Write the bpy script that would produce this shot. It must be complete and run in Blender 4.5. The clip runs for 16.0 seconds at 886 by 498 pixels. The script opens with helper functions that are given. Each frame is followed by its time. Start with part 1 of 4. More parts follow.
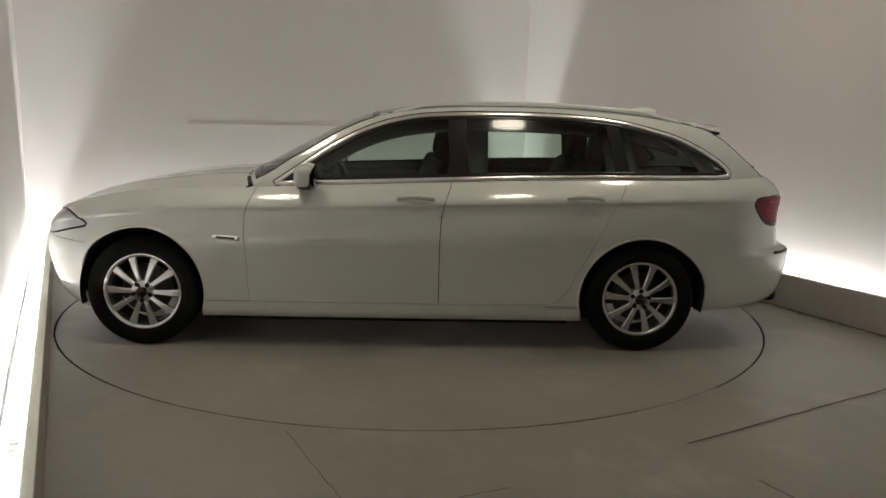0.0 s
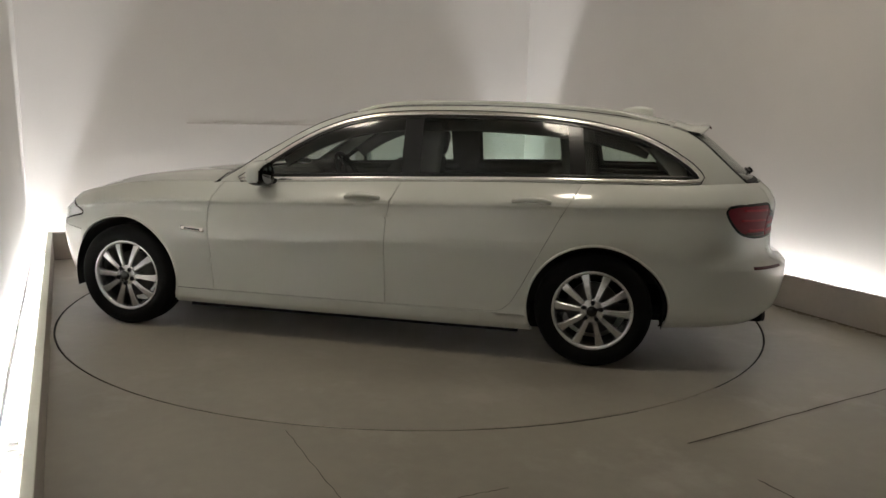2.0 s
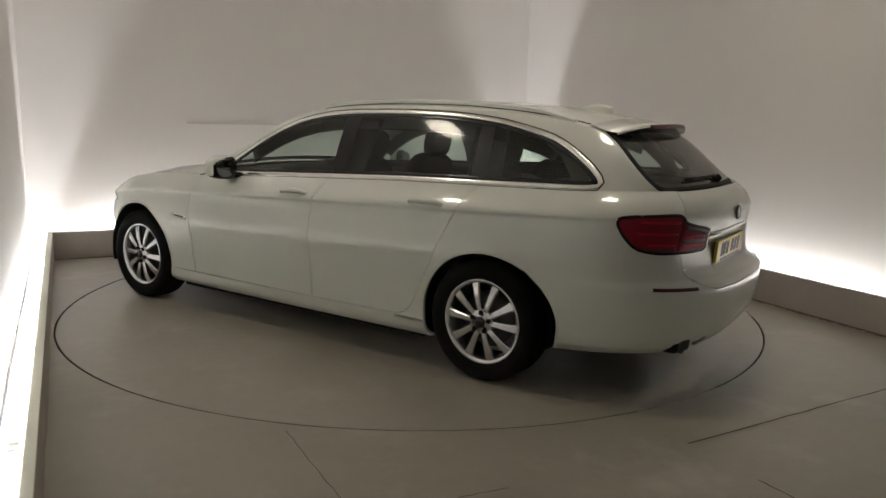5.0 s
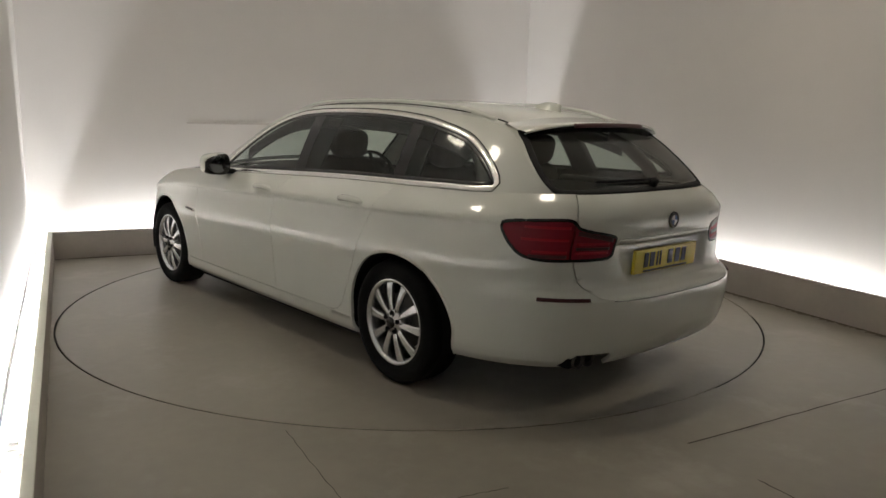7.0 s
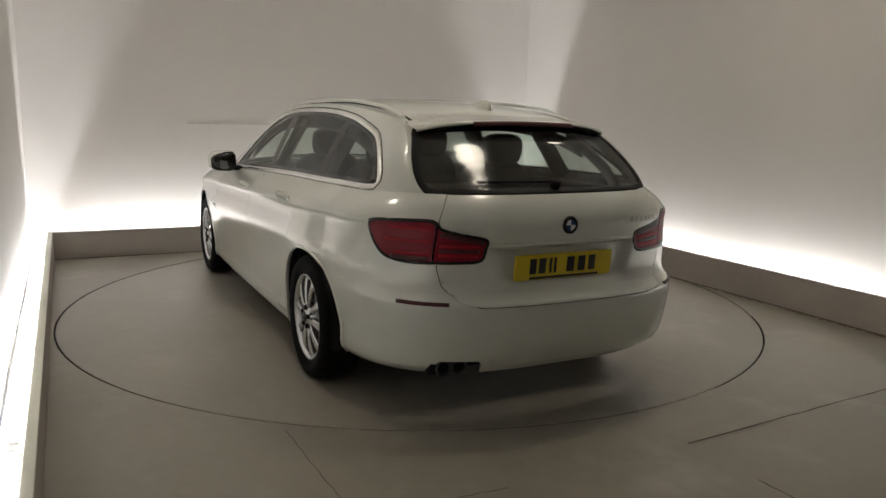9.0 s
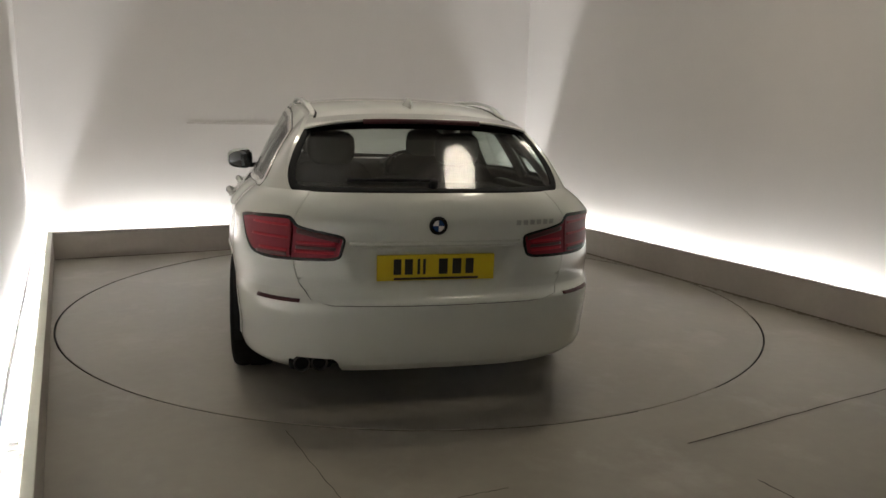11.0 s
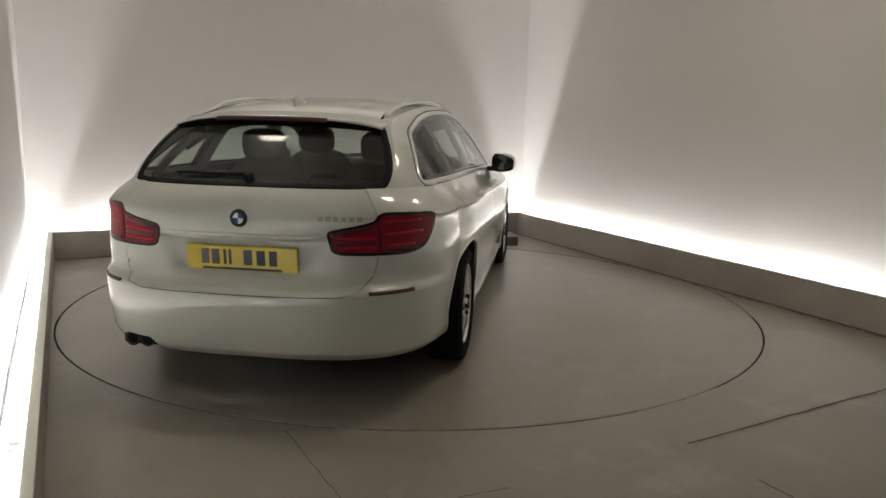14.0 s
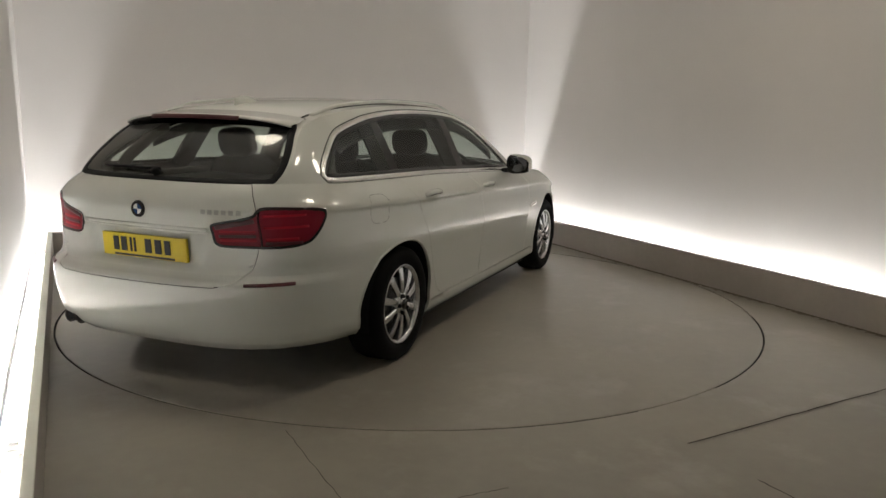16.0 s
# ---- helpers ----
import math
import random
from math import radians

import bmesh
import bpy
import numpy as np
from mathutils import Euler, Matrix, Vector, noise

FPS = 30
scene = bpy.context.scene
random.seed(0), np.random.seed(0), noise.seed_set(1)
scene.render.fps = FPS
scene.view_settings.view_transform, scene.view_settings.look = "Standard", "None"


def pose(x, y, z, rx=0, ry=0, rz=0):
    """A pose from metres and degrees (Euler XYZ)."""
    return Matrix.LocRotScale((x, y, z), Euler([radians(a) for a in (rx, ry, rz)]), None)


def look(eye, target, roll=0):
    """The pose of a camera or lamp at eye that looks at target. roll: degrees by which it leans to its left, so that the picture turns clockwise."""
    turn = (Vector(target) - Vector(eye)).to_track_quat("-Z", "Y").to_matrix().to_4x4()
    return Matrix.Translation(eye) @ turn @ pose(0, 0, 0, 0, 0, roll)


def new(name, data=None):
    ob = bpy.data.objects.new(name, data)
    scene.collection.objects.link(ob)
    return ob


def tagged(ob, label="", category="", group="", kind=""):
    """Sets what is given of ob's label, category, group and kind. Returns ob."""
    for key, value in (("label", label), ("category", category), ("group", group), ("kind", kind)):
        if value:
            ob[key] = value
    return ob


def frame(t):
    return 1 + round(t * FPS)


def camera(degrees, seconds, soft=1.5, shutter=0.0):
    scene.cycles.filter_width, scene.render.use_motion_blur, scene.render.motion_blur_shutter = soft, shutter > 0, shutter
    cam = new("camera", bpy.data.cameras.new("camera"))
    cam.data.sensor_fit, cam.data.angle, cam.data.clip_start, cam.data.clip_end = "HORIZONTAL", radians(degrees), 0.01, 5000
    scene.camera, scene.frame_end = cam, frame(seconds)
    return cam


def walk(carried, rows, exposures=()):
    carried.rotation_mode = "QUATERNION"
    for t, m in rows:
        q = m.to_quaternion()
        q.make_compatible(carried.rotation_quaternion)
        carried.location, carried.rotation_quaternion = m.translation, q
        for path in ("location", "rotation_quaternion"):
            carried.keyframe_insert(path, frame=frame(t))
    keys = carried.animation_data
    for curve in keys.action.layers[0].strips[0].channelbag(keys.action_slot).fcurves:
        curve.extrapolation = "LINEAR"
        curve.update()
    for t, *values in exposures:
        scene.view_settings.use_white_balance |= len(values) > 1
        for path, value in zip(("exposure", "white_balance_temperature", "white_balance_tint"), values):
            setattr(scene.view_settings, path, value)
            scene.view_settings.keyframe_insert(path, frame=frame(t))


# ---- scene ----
cam = camera(60.873, 16.0, soft=1.5)
EYE, AIM = (0.0, -5.660, 1.390), (0.352, 4.181, -0.354)
walk(cam, [(0.0, look(EYE, AIM, 1.29)), (16.0, look(EYE, AIM, 1.29))], exposures=[(0.0, 0.05), (16.0, 0.05)])

# ---- light ----
TURN = 24.64                      # the bay stands turned against the camera's axis, degrees
LEFT, RIGHT, BACK, REAR = -2.5005, 2.494, 2.5455, -7.2   # inner faces of the kerb boards
GAP, KERB, THICK, HIGH = 0.19, 0.255, 0.038, 3.1
TUBE, TUBE_BACK, LAMP = 79.0, 142.0, 18.5
world = bpy.data.worlds.new("world")
scene.world = world
world.use_nodes = True
world.node_tree.nodes["Background"].inputs[0].default_value = (0.02, 0.02, 0.02, 1)
ROOM = pose(0, 0, 0, 0, 0, TURN)


# ---- materials ----
def material(name, colour, rough=0.5, metal=0.0, grain=0.0, scale=40.0, stain=0.0, bump=0.0, coat=0.0, emit=None, strength=0.0, ior=1.5, coat_ior=1.5, wear=None, coat_rough=0.09):
    m = bpy.data.materials.new(name)
    m.use_nodes = True
    n, l = m.node_tree.nodes, m.node_tree.links
    b = n["Principled BSDF"]
    b.inputs["Roughness"].default_value, b.inputs["Metallic"].default_value = rough, metal
    b.inputs["IOR"].default_value, b.inputs["Coat IOR"].default_value = ior, coat_ior
    b.inputs["Coat Weight"].default_value, b.inputs["Coat Roughness"].default_value = coat, coat_rough
    b.inputs["Base Color"].default_value = (*colour, 1)
    if emit:
        b.inputs["Emission Color"].default_value, b.inputs["Emission Strength"].default_value = (*emit, 1), strength
    if grain or stain or bump:
        co = n.new("ShaderNodeTexCoord")
        fine, broad = n.new("ShaderNodeTexNoise"), n.new("ShaderNodeTexNoise")
        fine.inputs["Scale"].default_value, fine.inputs["Detail"].default_value = scale, 6
        broad.inputs["Scale"].default_value, broad.inputs["Detail"].default_value = 1.3, 5
        l.new(co.outputs["Object"], fine.inputs["Vector"])
        l.new(co.outputs["Object"], broad.inputs["Vector"])
        mix = n.new("ShaderNodeMath")
        mix.operation = "MULTIPLY_ADD"
        l.new(fine.outputs["Fac"], mix.inputs[0])
        mix.inputs[1].default_value = grain * 2
        wide = n.new("ShaderNodeMath")
        wide.operation = "MULTIPLY_ADD"
        l.new(broad.outputs["Fac"], wide.inputs[0])
        wide.inputs[1].default_value, wide.inputs[2].default_value = stain * 2, 1 - grain - stain
        l.new(wide.outputs[0], mix.inputs[2])
        tint = n.new("ShaderNodeVectorMath")
        tint.operation = "SCALE"
        tint.inputs[0].default_value = colour
        l.new(mix.outputs[0], tint.inputs["Scale"])
        l.new(tint.outputs[0], b.inputs["Base Color"])
        if wear:
            # pale worn patches with ragged edges
            patch, ramp, over = n.new("ShaderNodeTexNoise"), n.new("ShaderNodeMapRange"), n.new("ShaderNodeMix")
            patch.inputs["Scale"].default_value, patch.inputs["Detail"].default_value, patch.inputs["Roughness"].default_value = 1.9, 9, 0.62
            l.new(co.outputs["Object"], patch.inputs["Vector"])
            l.new(patch.outputs["Fac"], ramp.inputs["Value"])
            ramp.inputs["From Min"].default_value, ramp.inputs["From Max"].default_value, ramp.inputs["To Max"].default_value = 0.54, 0.74, 0.75
            over.data_type = "RGBA"
            l.new(ramp.outputs[0], over.inputs["Factor"])
            l.new(tint.outputs[0], over.inputs["A"])
            over.inputs["B"].default_value = (*wear, 1)
            l.new(over.outputs["Result"], b.inputs["Base Color"])
        ro = n.new("ShaderNodeMath")
        ro.operation = "MULTIPLY_ADD"
        l.new(broad.outputs["Fac"], ro.inputs[0])
        ro.inputs[1].default_value, ro.inputs[2].default_value = 0.3 * stain + 0.06, rough - 0.15 * stain - 0.03
        l.new(ro.outputs[0], b.inputs["Roughness"])
        if bump:
            bp = n.new("ShaderNodeBump")
            bp.inputs["Strength"].default_value, bp.inputs["Distance"].default_value = bump, 0.002
            l.new(fine.outputs["Fac"], bp.inputs["Height"])
            l.new(bp.outputs[0], b.inputs["Normal"])
    return m


def glass(name, tint, gloss=1.0, haze=0.0):
    """A thin tinted pane: it lets the light through, coloured, and mirrors more at a slant."""
    m = bpy.data.materials.new(name)
    m.use_nodes = True
    n, l = m.node_tree.nodes, m.node_tree.links
    n.remove(n["Principled BSDF"])
    see, shine, mix, fr = n.new("ShaderNodeBsdfTransparent"), n.new("ShaderNodeBsdfGlossy"), n.new("ShaderNodeMixShader"), n.new("ShaderNodeLayerWeight")
    see.inputs[0].default_value = (*tint, 1)
    shine.inputs["Roughness"].default_value = 0.09
    shine.inputs[0].default_value = (gloss, gloss, gloss, 1)
    fr.inputs["Blend"].default_value = 0.5
    fifth, schlick = n.new("ShaderNodeMath"), n.new("ShaderNodeMath")
    fifth.operation, schlick.operation = "POWER", "MULTIPLY_ADD"
    fifth.inputs[1].default_value, schlick.inputs[1].default_value, schlick.inputs[2].default_value = 5.0, 0.70, 0.046
    l.new(fr.outputs["Facing"], fifth.inputs[0])
    l.new(fifth.outputs[0], schlick.inputs[0])
    l.new(schlick.outputs[0], mix.inputs[0])
    l.new(see.outputs[0], mix.inputs[1])
    l.new(shine.outputs[0], mix.inputs[2])
    if haze:
        # a pale diffuse veil stands in for the room's grey reflection
        veil, over = n.new("ShaderNodeBsdfDiffuse"), n.new("ShaderNodeMixShader")
        veil.inputs[0].default_value, over.inputs[0].default_value = (0.5, 0.5, 0.46, 1), haze
        l.new(mix.outputs[0], over.inputs[1])
        l.new(veil.outputs[0], over.inputs[2])
        mix = over
    l.new(mix.outputs[0], n["Material Output"].inputs[0])
    return m


M_WALL = material("wall_paint", (0.74, 0.705, 0.675), 0.85, grain=0.02, scale=60, stain=0.03, bump=0.12)
M_CEIL = material("ceiling_paint", (0.74, 0.70, 0.64), 0.9, grain=0.03, stain=0.04)
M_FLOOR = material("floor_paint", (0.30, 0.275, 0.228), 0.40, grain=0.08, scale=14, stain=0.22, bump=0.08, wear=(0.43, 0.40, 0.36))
M_DISC = material("turntable_paint", (0.31, 0.285, 0.238), 0.38, grain=0.08, scale=14, stain=0.22, bump=0.08, wear=(0.41, 0.38, 0.34))
M_KERB = material("kerb_paint", (0.42, 0.38, 0.345), 0.6, grain=0.07, scale=22, stain=0.20, bump=0.1)
M_CAP = material("kerb_cap_pale", (0.70, 0.72, 0.62), 0.5, grain=0.03, stain=0.05)
M_DARK = material("dark_gap", (0.02, 0.018, 0.016), 0.8, grain=0.1, stain=0.1)
M_SEAM = material("floor_seam", (0.07, 0.055, 0.045), 0.8, grain=0.2, stain=0.2)
M_GRIME_SHADE = material("floor_grime_shade", (0.17, 0.142, 0.112), 0.75, grain=0.3, scale=30, stain=0.3)
M_TUBE = material("tube_glow", (0.9, 0.9, 0.9), 0.5, emit=(0.95, 0.98, 1.0), strength=TUBE)
M_TUBE_BACK = material("back_tube_glow", (0.9, 0.9, 0.9), 0.5, emit=(0.95, 0.98, 1.0), strength=TUBE_BACK)
M_LAMP = material("lamp_glow", (0.9, 0.9, 0.85), 0.5, emit=(1.0, 0.895, 0.735), strength=LAMP)
# for added walls behind the camera, dark to keep near-side reflections low
M_SHADE = material("unseen_wall_dark", (0.30, 0.28, 0.255), 0.85, grain=0.04, stain=0.08)
M_STEEL = material("painted_steel", (0.80, 0.80, 0.78), 0.4, grain=0.04, stain=0.05)
M_JOINT = material("wall_filler", (0.62, 0.57, 0.54), 0.8, grain=0.1, stain=0.1)
M_SCUFF = material("pale_scuff", (0.44, 0.41, 0.375), 0.55, grain=0.25, scale=18, stain=0.2)


# ---- mesh tools ----
def mesh_of(name, bm, mat, smooth=False):
    me = bpy.data.meshes.new(name)
    bm.normal_update()
    bm.to_mesh(me)
    bm.free()
    for m in (mat if isinstance(mat, (list, tuple)) else [mat]):
        me.materials.append(m)
    if smooth:
        for f in me.polygons:
            f.use_smooth = True
    return me


def part(name, bm, mat, parent, label="", smooth=False, at=None):
    """One mesh object under a thing or under one of its parts."""
    ob = new(name, mesh_of(name, bm, mat, smooth))
    ob.parent = parent
    if at is not None:
        ob.matrix_basis = at
    return tagged(ob, label)


def thing(name, bm, mat, label, category, kind="", group="", at=None, smooth=False):
    ob = new(name, mesh_of(name, bm, mat, smooth) if bm else None)
    if at is not None:
        ob.matrix_basis = at
    return tagged(ob, label, category, group, kind)


def box(x0, x1, y0, y1, z0, z1, bevel=0.0, bm=None):
    bm = bm or bmesh.new()
    made = bmesh.ops.create_cube(bm, size=1.0)["verts"]
    for q in made:
        q.co = (x0 + (q.co.x + 0.5) * (x1 - x0), y0 + (q.co.y + 0.5) * (y1 - y0), z0 + (q.co.z + 0.5) * (z1 - z0))
    if bevel:
        es = list({e for q in made for e in q.link_edges})
        bmesh.ops.bevel(bm, geom=es, offset=bevel, segments=2, profile=0.5, affect="EDGES")
    return bm


def lathe(profile, n=48, bm=None, m=Matrix()):
    """Turn a profile of (radius, height) round z."""
    bm = bm or bmesh.new()
    rings = [[bm.verts.new(m @ Vector((r * math.cos(2 * math.pi * i / n), r * math.sin(2 * math.pi * i / n), h))) for i in range(n)] for r, h in profile]
    for a, b in zip(rings, rings[1:]):
        for i in range(n):
            bm.faces.new((a[i], a[(i + 1) % n], b[(i + 1) % n], b[i]))
    return bm


# ---- the bay ----
floor_hole = 2.486
bm = bmesh.new()
N = 160
inner = [bm.verts.new((floor_hole * math.cos(2 * math.pi * i / N), floor_hole * math.sin(2 * math.pi * i / N), 0)) for i in range(N)]
lip = [bm.verts.new((q.co.x, q.co.y, -0.06)) for q in inner]
outer = []
for i in range(N):
    a = 2 * math.pi * i / N
    c, s = math.cos(a), math.sin(a)
    k = min((RIGHT if c > 0 else -LEFT) / max(abs(c), 1e-6), (BACK if s > 0 else -REAR) / max(abs(s), 1e-6))
    k = max(k, floor_hole + 0.002)
    outer.append(bm.verts.new((k * c, k * s, 0)))
for i in range(N):
    j = (i + 1) % N
    bm.faces.new((inner[i], outer[i], outer[j], inner[j]))
    bm.faces.new((lip[i], inner[i], inner[j], lip[j])).material_index = 1
floor = thing("floor", bm, [M_FLOOR, M_DARK], "worn grey-beige painted concrete floor of the photo bay", "floor", "structure", at=ROOM)
thing("floor_bed", box(LEFT - 0.5, RIGHT + 0.5, REAR - 0.5, BACK + 0.5, -0.2, -0.055), M_DARK, "dark pit below the turntable gap", "floor", "structure", at=ROOM)
# fill the corners that the ring of the floor cuts off
for (cx, cy) in ((LEFT, BACK), (RIGHT, BACK), (LEFT, REAR), (RIGHT, REAR)):
    sx, sy = (1 if cx > 0 else -1), (1 if cy > 0 else -1)
    part("floor_corner", box(min(cx, cx - sx * 0.75), max(cx, cx - sx * 0.75), min(cy, cy - sy * (0.75 if sy > 0 else 4.2)), max(cy, cy - sy * (0.75 if sy > 0 else 4.2)), -0.05, -0.003), M_FLOOR, floor)

turntable = thing("turntable", None, None, "round grey-beige painted turntable set flush in the floor", "turntable")
part("deck", lathe([(0.001, 0.0), (1.2, 0.0), (2.454, 0.0)], 160), M_DISC, turntable, "painted deck")
part("edge_ring", lathe([(2.454, 0.0), (2.472, 0.0), (2.475, -0.003)], 160), M_DISC, turntable, "worn outer edge")
part("skirt", lathe([(2.475, -0.0031), (2.475, -0.05)], 160), M_DARK, turntable, "dark edge of the gap")


def wall(name, x0, x1, y0, y1, mat=M_WALL, label="white-painted smooth wall lit from below by hidden tubes"):
    return thing(name, box(x0, x1, y0, y1, -0.2, HIGH), mat, label, "wall", "structure", at=ROOM)


wall("wall_back", LEFT - GAP - 0.15, RIGHT + GAP + 0.15, BACK + GAP, BACK + GAP + 0.15)
MOUTH = -5.2                     # the white bay ends here; unseen dark walls added beyond cut bounce and reflections
wall("wall_left", LEFT - GAP - 0.15, LEFT - GAP, MOUTH, BACK + GAP)
wall("wall_right", RIGHT + GAP, RIGHT + GAP + 0.15, MOUTH, BACK + GAP)
wall("wall_left_unseen", LEFT - GAP - 0.15, LEFT - GAP, REAR, MOUTH, M_SHADE, "unseen dark wall added before the bay to cut bounced light")
wall("wall_right_unseen", RIGHT + GAP, RIGHT + GAP + 0.15, REAR, MOUTH, M_SHADE, "unseen dark wall added before the bay to cut bounced light")
wall("wall_front_unseen", LEFT - GAP - 0.15, RIGHT + GAP + 0.15, REAR - 0.15, REAR, M_SHADE, "unseen dark wall closing the bay, added to cut bounced light")
thing("ceiling", box(LEFT - GAP - 0.15, RIGHT + GAP + 0.15, REAR - 0.15, BACK + GAP + 0.15, HIGH, HIGH + 0.1), M_CEIL, "plain painted ceiling over the bay", "ceiling", "structure", at=ROOM)


def kerb(name, x0, x1, y0, y1, cap):
    k = thing(name, box(x0, x1, y0, y1, 0, KERB - 0.012, 0.003), M_KERB, "low grey-beige kerb board hiding the light trough", "kerb", "structure", at=ROOM)
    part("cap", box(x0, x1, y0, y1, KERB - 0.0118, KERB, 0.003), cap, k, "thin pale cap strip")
    return k


# the left cap is paler than the other two
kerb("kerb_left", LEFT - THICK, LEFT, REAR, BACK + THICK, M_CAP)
kerb("kerb_back", LEFT + 0.002, RIGHT - 0.002, BACK, BACK + THICK, M_KERB)
kerb("kerb_right", RIGHT, RIGHT + THICK, REAR, BACK + THICK, M_KERB)
for name, b in (("kerb_joint", (RIGHT - 0.0045, RIGHT - 0.0005, REAR, BACK)), ("kerb_joint", (LEFT, RIGHT - 0.008, BACK - 0.006, BACK - 0.0005))):
    thing(name, box(*b, 0.0005, 0.004), M_SEAM, "dark dirty joint between kerb and floor", "joint", "structure", at=ROOM)
# trough floors
for name, b in (("trough_left", (LEFT - GAP, LEFT - THICK, REAR, BACK + GAP)), ("trough_back", (LEFT - THICK, RIGHT + THICK, BACK + THICK, BACK + GAP)), ("trough_right", (RIGHT + THICK, RIGHT + GAP, REAR, BACK + GAP))):
    thing(name, box(*b, 0.0, 0.03), M_WALL, "white floor of the light trough behind the kerb", "trough", "structure", at=ROOM)


def tube(a, b, glow=M_TUBE):
    """A fluorescent batten lying in the trough from a to b, in the bay's plan."""
    a, b = Vector((*a, 0.0)), Vector((*b, 0.0))
    d = b - a
    root = thing("fluorescent_batten", None, None, "lit white fluorescent batten lying in the trough behind the kerb", "light", group="trough lights", at=ROOM @ Matrix.Translation((*a.xy, 0.03)) @ Matrix.Rotation(math.atan2(d.y, d.x), 4, "Z"))
    L = d.length
    part("base", box(0, L, -0.03, 0.03, 0, 0.028, 0.004), M_STEEL, root, "white steel base")
    turn = Matrix.Translation((0.03, 0, 0.05)) @ Matrix.Rotation(radians(90), 4, "Y")
    part("tube", lathe([(0.013, 0.0), (0.013, L - 0.06)], 10, m=turn), glow, root, "glowing tube", smooth=True)
    for x in (0.0, L - 0.03):
        part("end_cap", box(x, x + 0.03, -0.02, 0.02, 0.028, 0.072, 0.004), M_STEEL, root)
    return root


for k in range(6):
    y1 = BACK + GAP - 0.10 - k * 1.55
    if y1 - 1.5 > -5.2:
        tube((LEFT - THICK - 0.065, y1 - 1.5), (LEFT - THICK - 0.065, y1))
        tube((RIGHT + THICK + 0.065, y1 - 1.5), (RIGHT + THICK + 0.065, y1))
# a thin dark line along the left trough
thing("trough_line", lathe([(0.006, 0.0), (0.006, 7.4)], 8, m=Matrix.Translation((LEFT - 0.175, BACK - 0.1, 0.037)) @ Matrix.Rotation(radians(90), 4, "X")), M_DARK, "thin dark round strip lying along the left trough", "cable", at=ROOM, smooth=True)
for k in range(3):
    x0 = LEFT + 0.12 + k * 1.62
    tube((x0, BACK + THICK + 0.065), (x0 + 1.5, BACK + THICK + 0.065), M_TUBE_BACK)


def ceiling_lamp(x, y):
    root = thing("ceiling_lamp", None, None, "round white ceiling lamp with a warm glowing diffuser", "lamp", group="ceiling lamps", at=pose(x, y, HIGH))
    part("housing", lathe([(0.001, -0.001), (0.205, -0.001), (0.215, -0.05), (0.20, -0.055), (0.195, -0.03)], 40), M_STEEL, root, smooth=True)
    part("diffuser", lathe([(0.193, -0.04), (0.16, -0.055), (0.10, -0.066), (0.001, -0.07)], 40), M_LAMP, root, "glowing diffuser", smooth=True)


for x, y in ((-1.3, -1.4), (0.75, -1.85), (1.75, -0.75)):
    ceiling_lamp(x, y)


def stroke(path, width, z, mat, name, label, parent=None, at=None):
    """A thin line of joint or dirt lying on the floor along a path."""
    bm = bmesh.new()
    pts = [Vector((*q, 0)) for q in path]
    row = []
    for i, q in enumerate(pts):
        d = (pts[min(i + 1, len(pts) - 1)] - pts[max(i - 1, 0)]).normalized()
        s = Vector((-d.y, d.x, 0)) * width / 2 * (0.75 + 0.5 * random.random())
        row.append((bm.verts.new(q + s + Vector((0, 0, z))), bm.verts.new(q - s + Vector((0, 0, z)))))
    for (a, b), (c, d) in zip(row, row[1:]):
        bm.faces.new((a, b, d, c))
    return part(name, bm, mat, parent, label)


def line(a, b, n=14, wob=0.004):
    return [(a[0] + (b[0] - a[0]) * i / n + random.uniform(-wob, wob), a[1] + (b[1] - a[1]) * i / n + random.uniform(-wob, wob)) for i in range(n + 1)]


INV = ROOM.inverted()


def plan(pts):
    return [tuple((INV @ Vector((*q, 0))).xy) for q in pts]


for a, b, w in (((1.194, -2.606), (2.60, -1.86), 0.008), ((1.357, -2.93), (1.468, -3.146), 0.006), ((-0.566, -2.50), (-0.26, -3.10), 0.003), ((0.169, -3.084), (0.364, -3.009), 0.004)):
    stroke(plan(line(a, b)), w, 0.0042, M_SEAM, "floor_crack", "dark hairline joint in the floor", floor)
# dust packed into the turntable's gap along two stretches
for a0, a1 in ((-64, -50), (-10, 38)):
    arc_pts = [(2.4808 * math.cos(radians(a - TURN)), 2.4808 * math.sin(radians(a - TURN))) for a in [a0 + (a1 - a0) * i / 40 for i in range(41)]]
    stroke(arc_pts, 0.0085, -0.0025, M_FLOOR, "gap_dust", "pale dust packed in the turntable gap", floor)
# ragged dirt along the right kerb's foot, widened to paint in its soft shadow
bm = bmesh.new()
for k in range(46):
    y0, d = -2.4 + k * 0.107, random.uniform(0.07, 0.125)
    mid = [(RIGHT - 0.005 - random.uniform(0.0, 0.006), y0 + d * i / 6, random.uniform(0.018, 0.062)) for i in range(7)]
    row = [(bm.verts.new((x, y, 0.0042 + 0.00002 * (k % 3))), bm.verts.new((x - w, y, 0.0042 + 0.00002 * (k % 3)))) for x, y, w in mid]
    for (a, b), (c, d) in zip(row, row[1:]):
        bm.faces.new((a, b, d, c))
part("floor_dirt_shade", bm, M_GRIME_SHADE, floor, "brown dirt and painted shade along the foot of the kerb")
# a faint horizontal joint in the back wall
thing("wall_joint", box(-1.26, 0.7, BACK + GAP - 0.0025, BACK + GAP - 0.0005, 1.252, 1.269), M_JOINT, "faint horizontal joint across the back wall", "joint", "structure", at=ROOM)


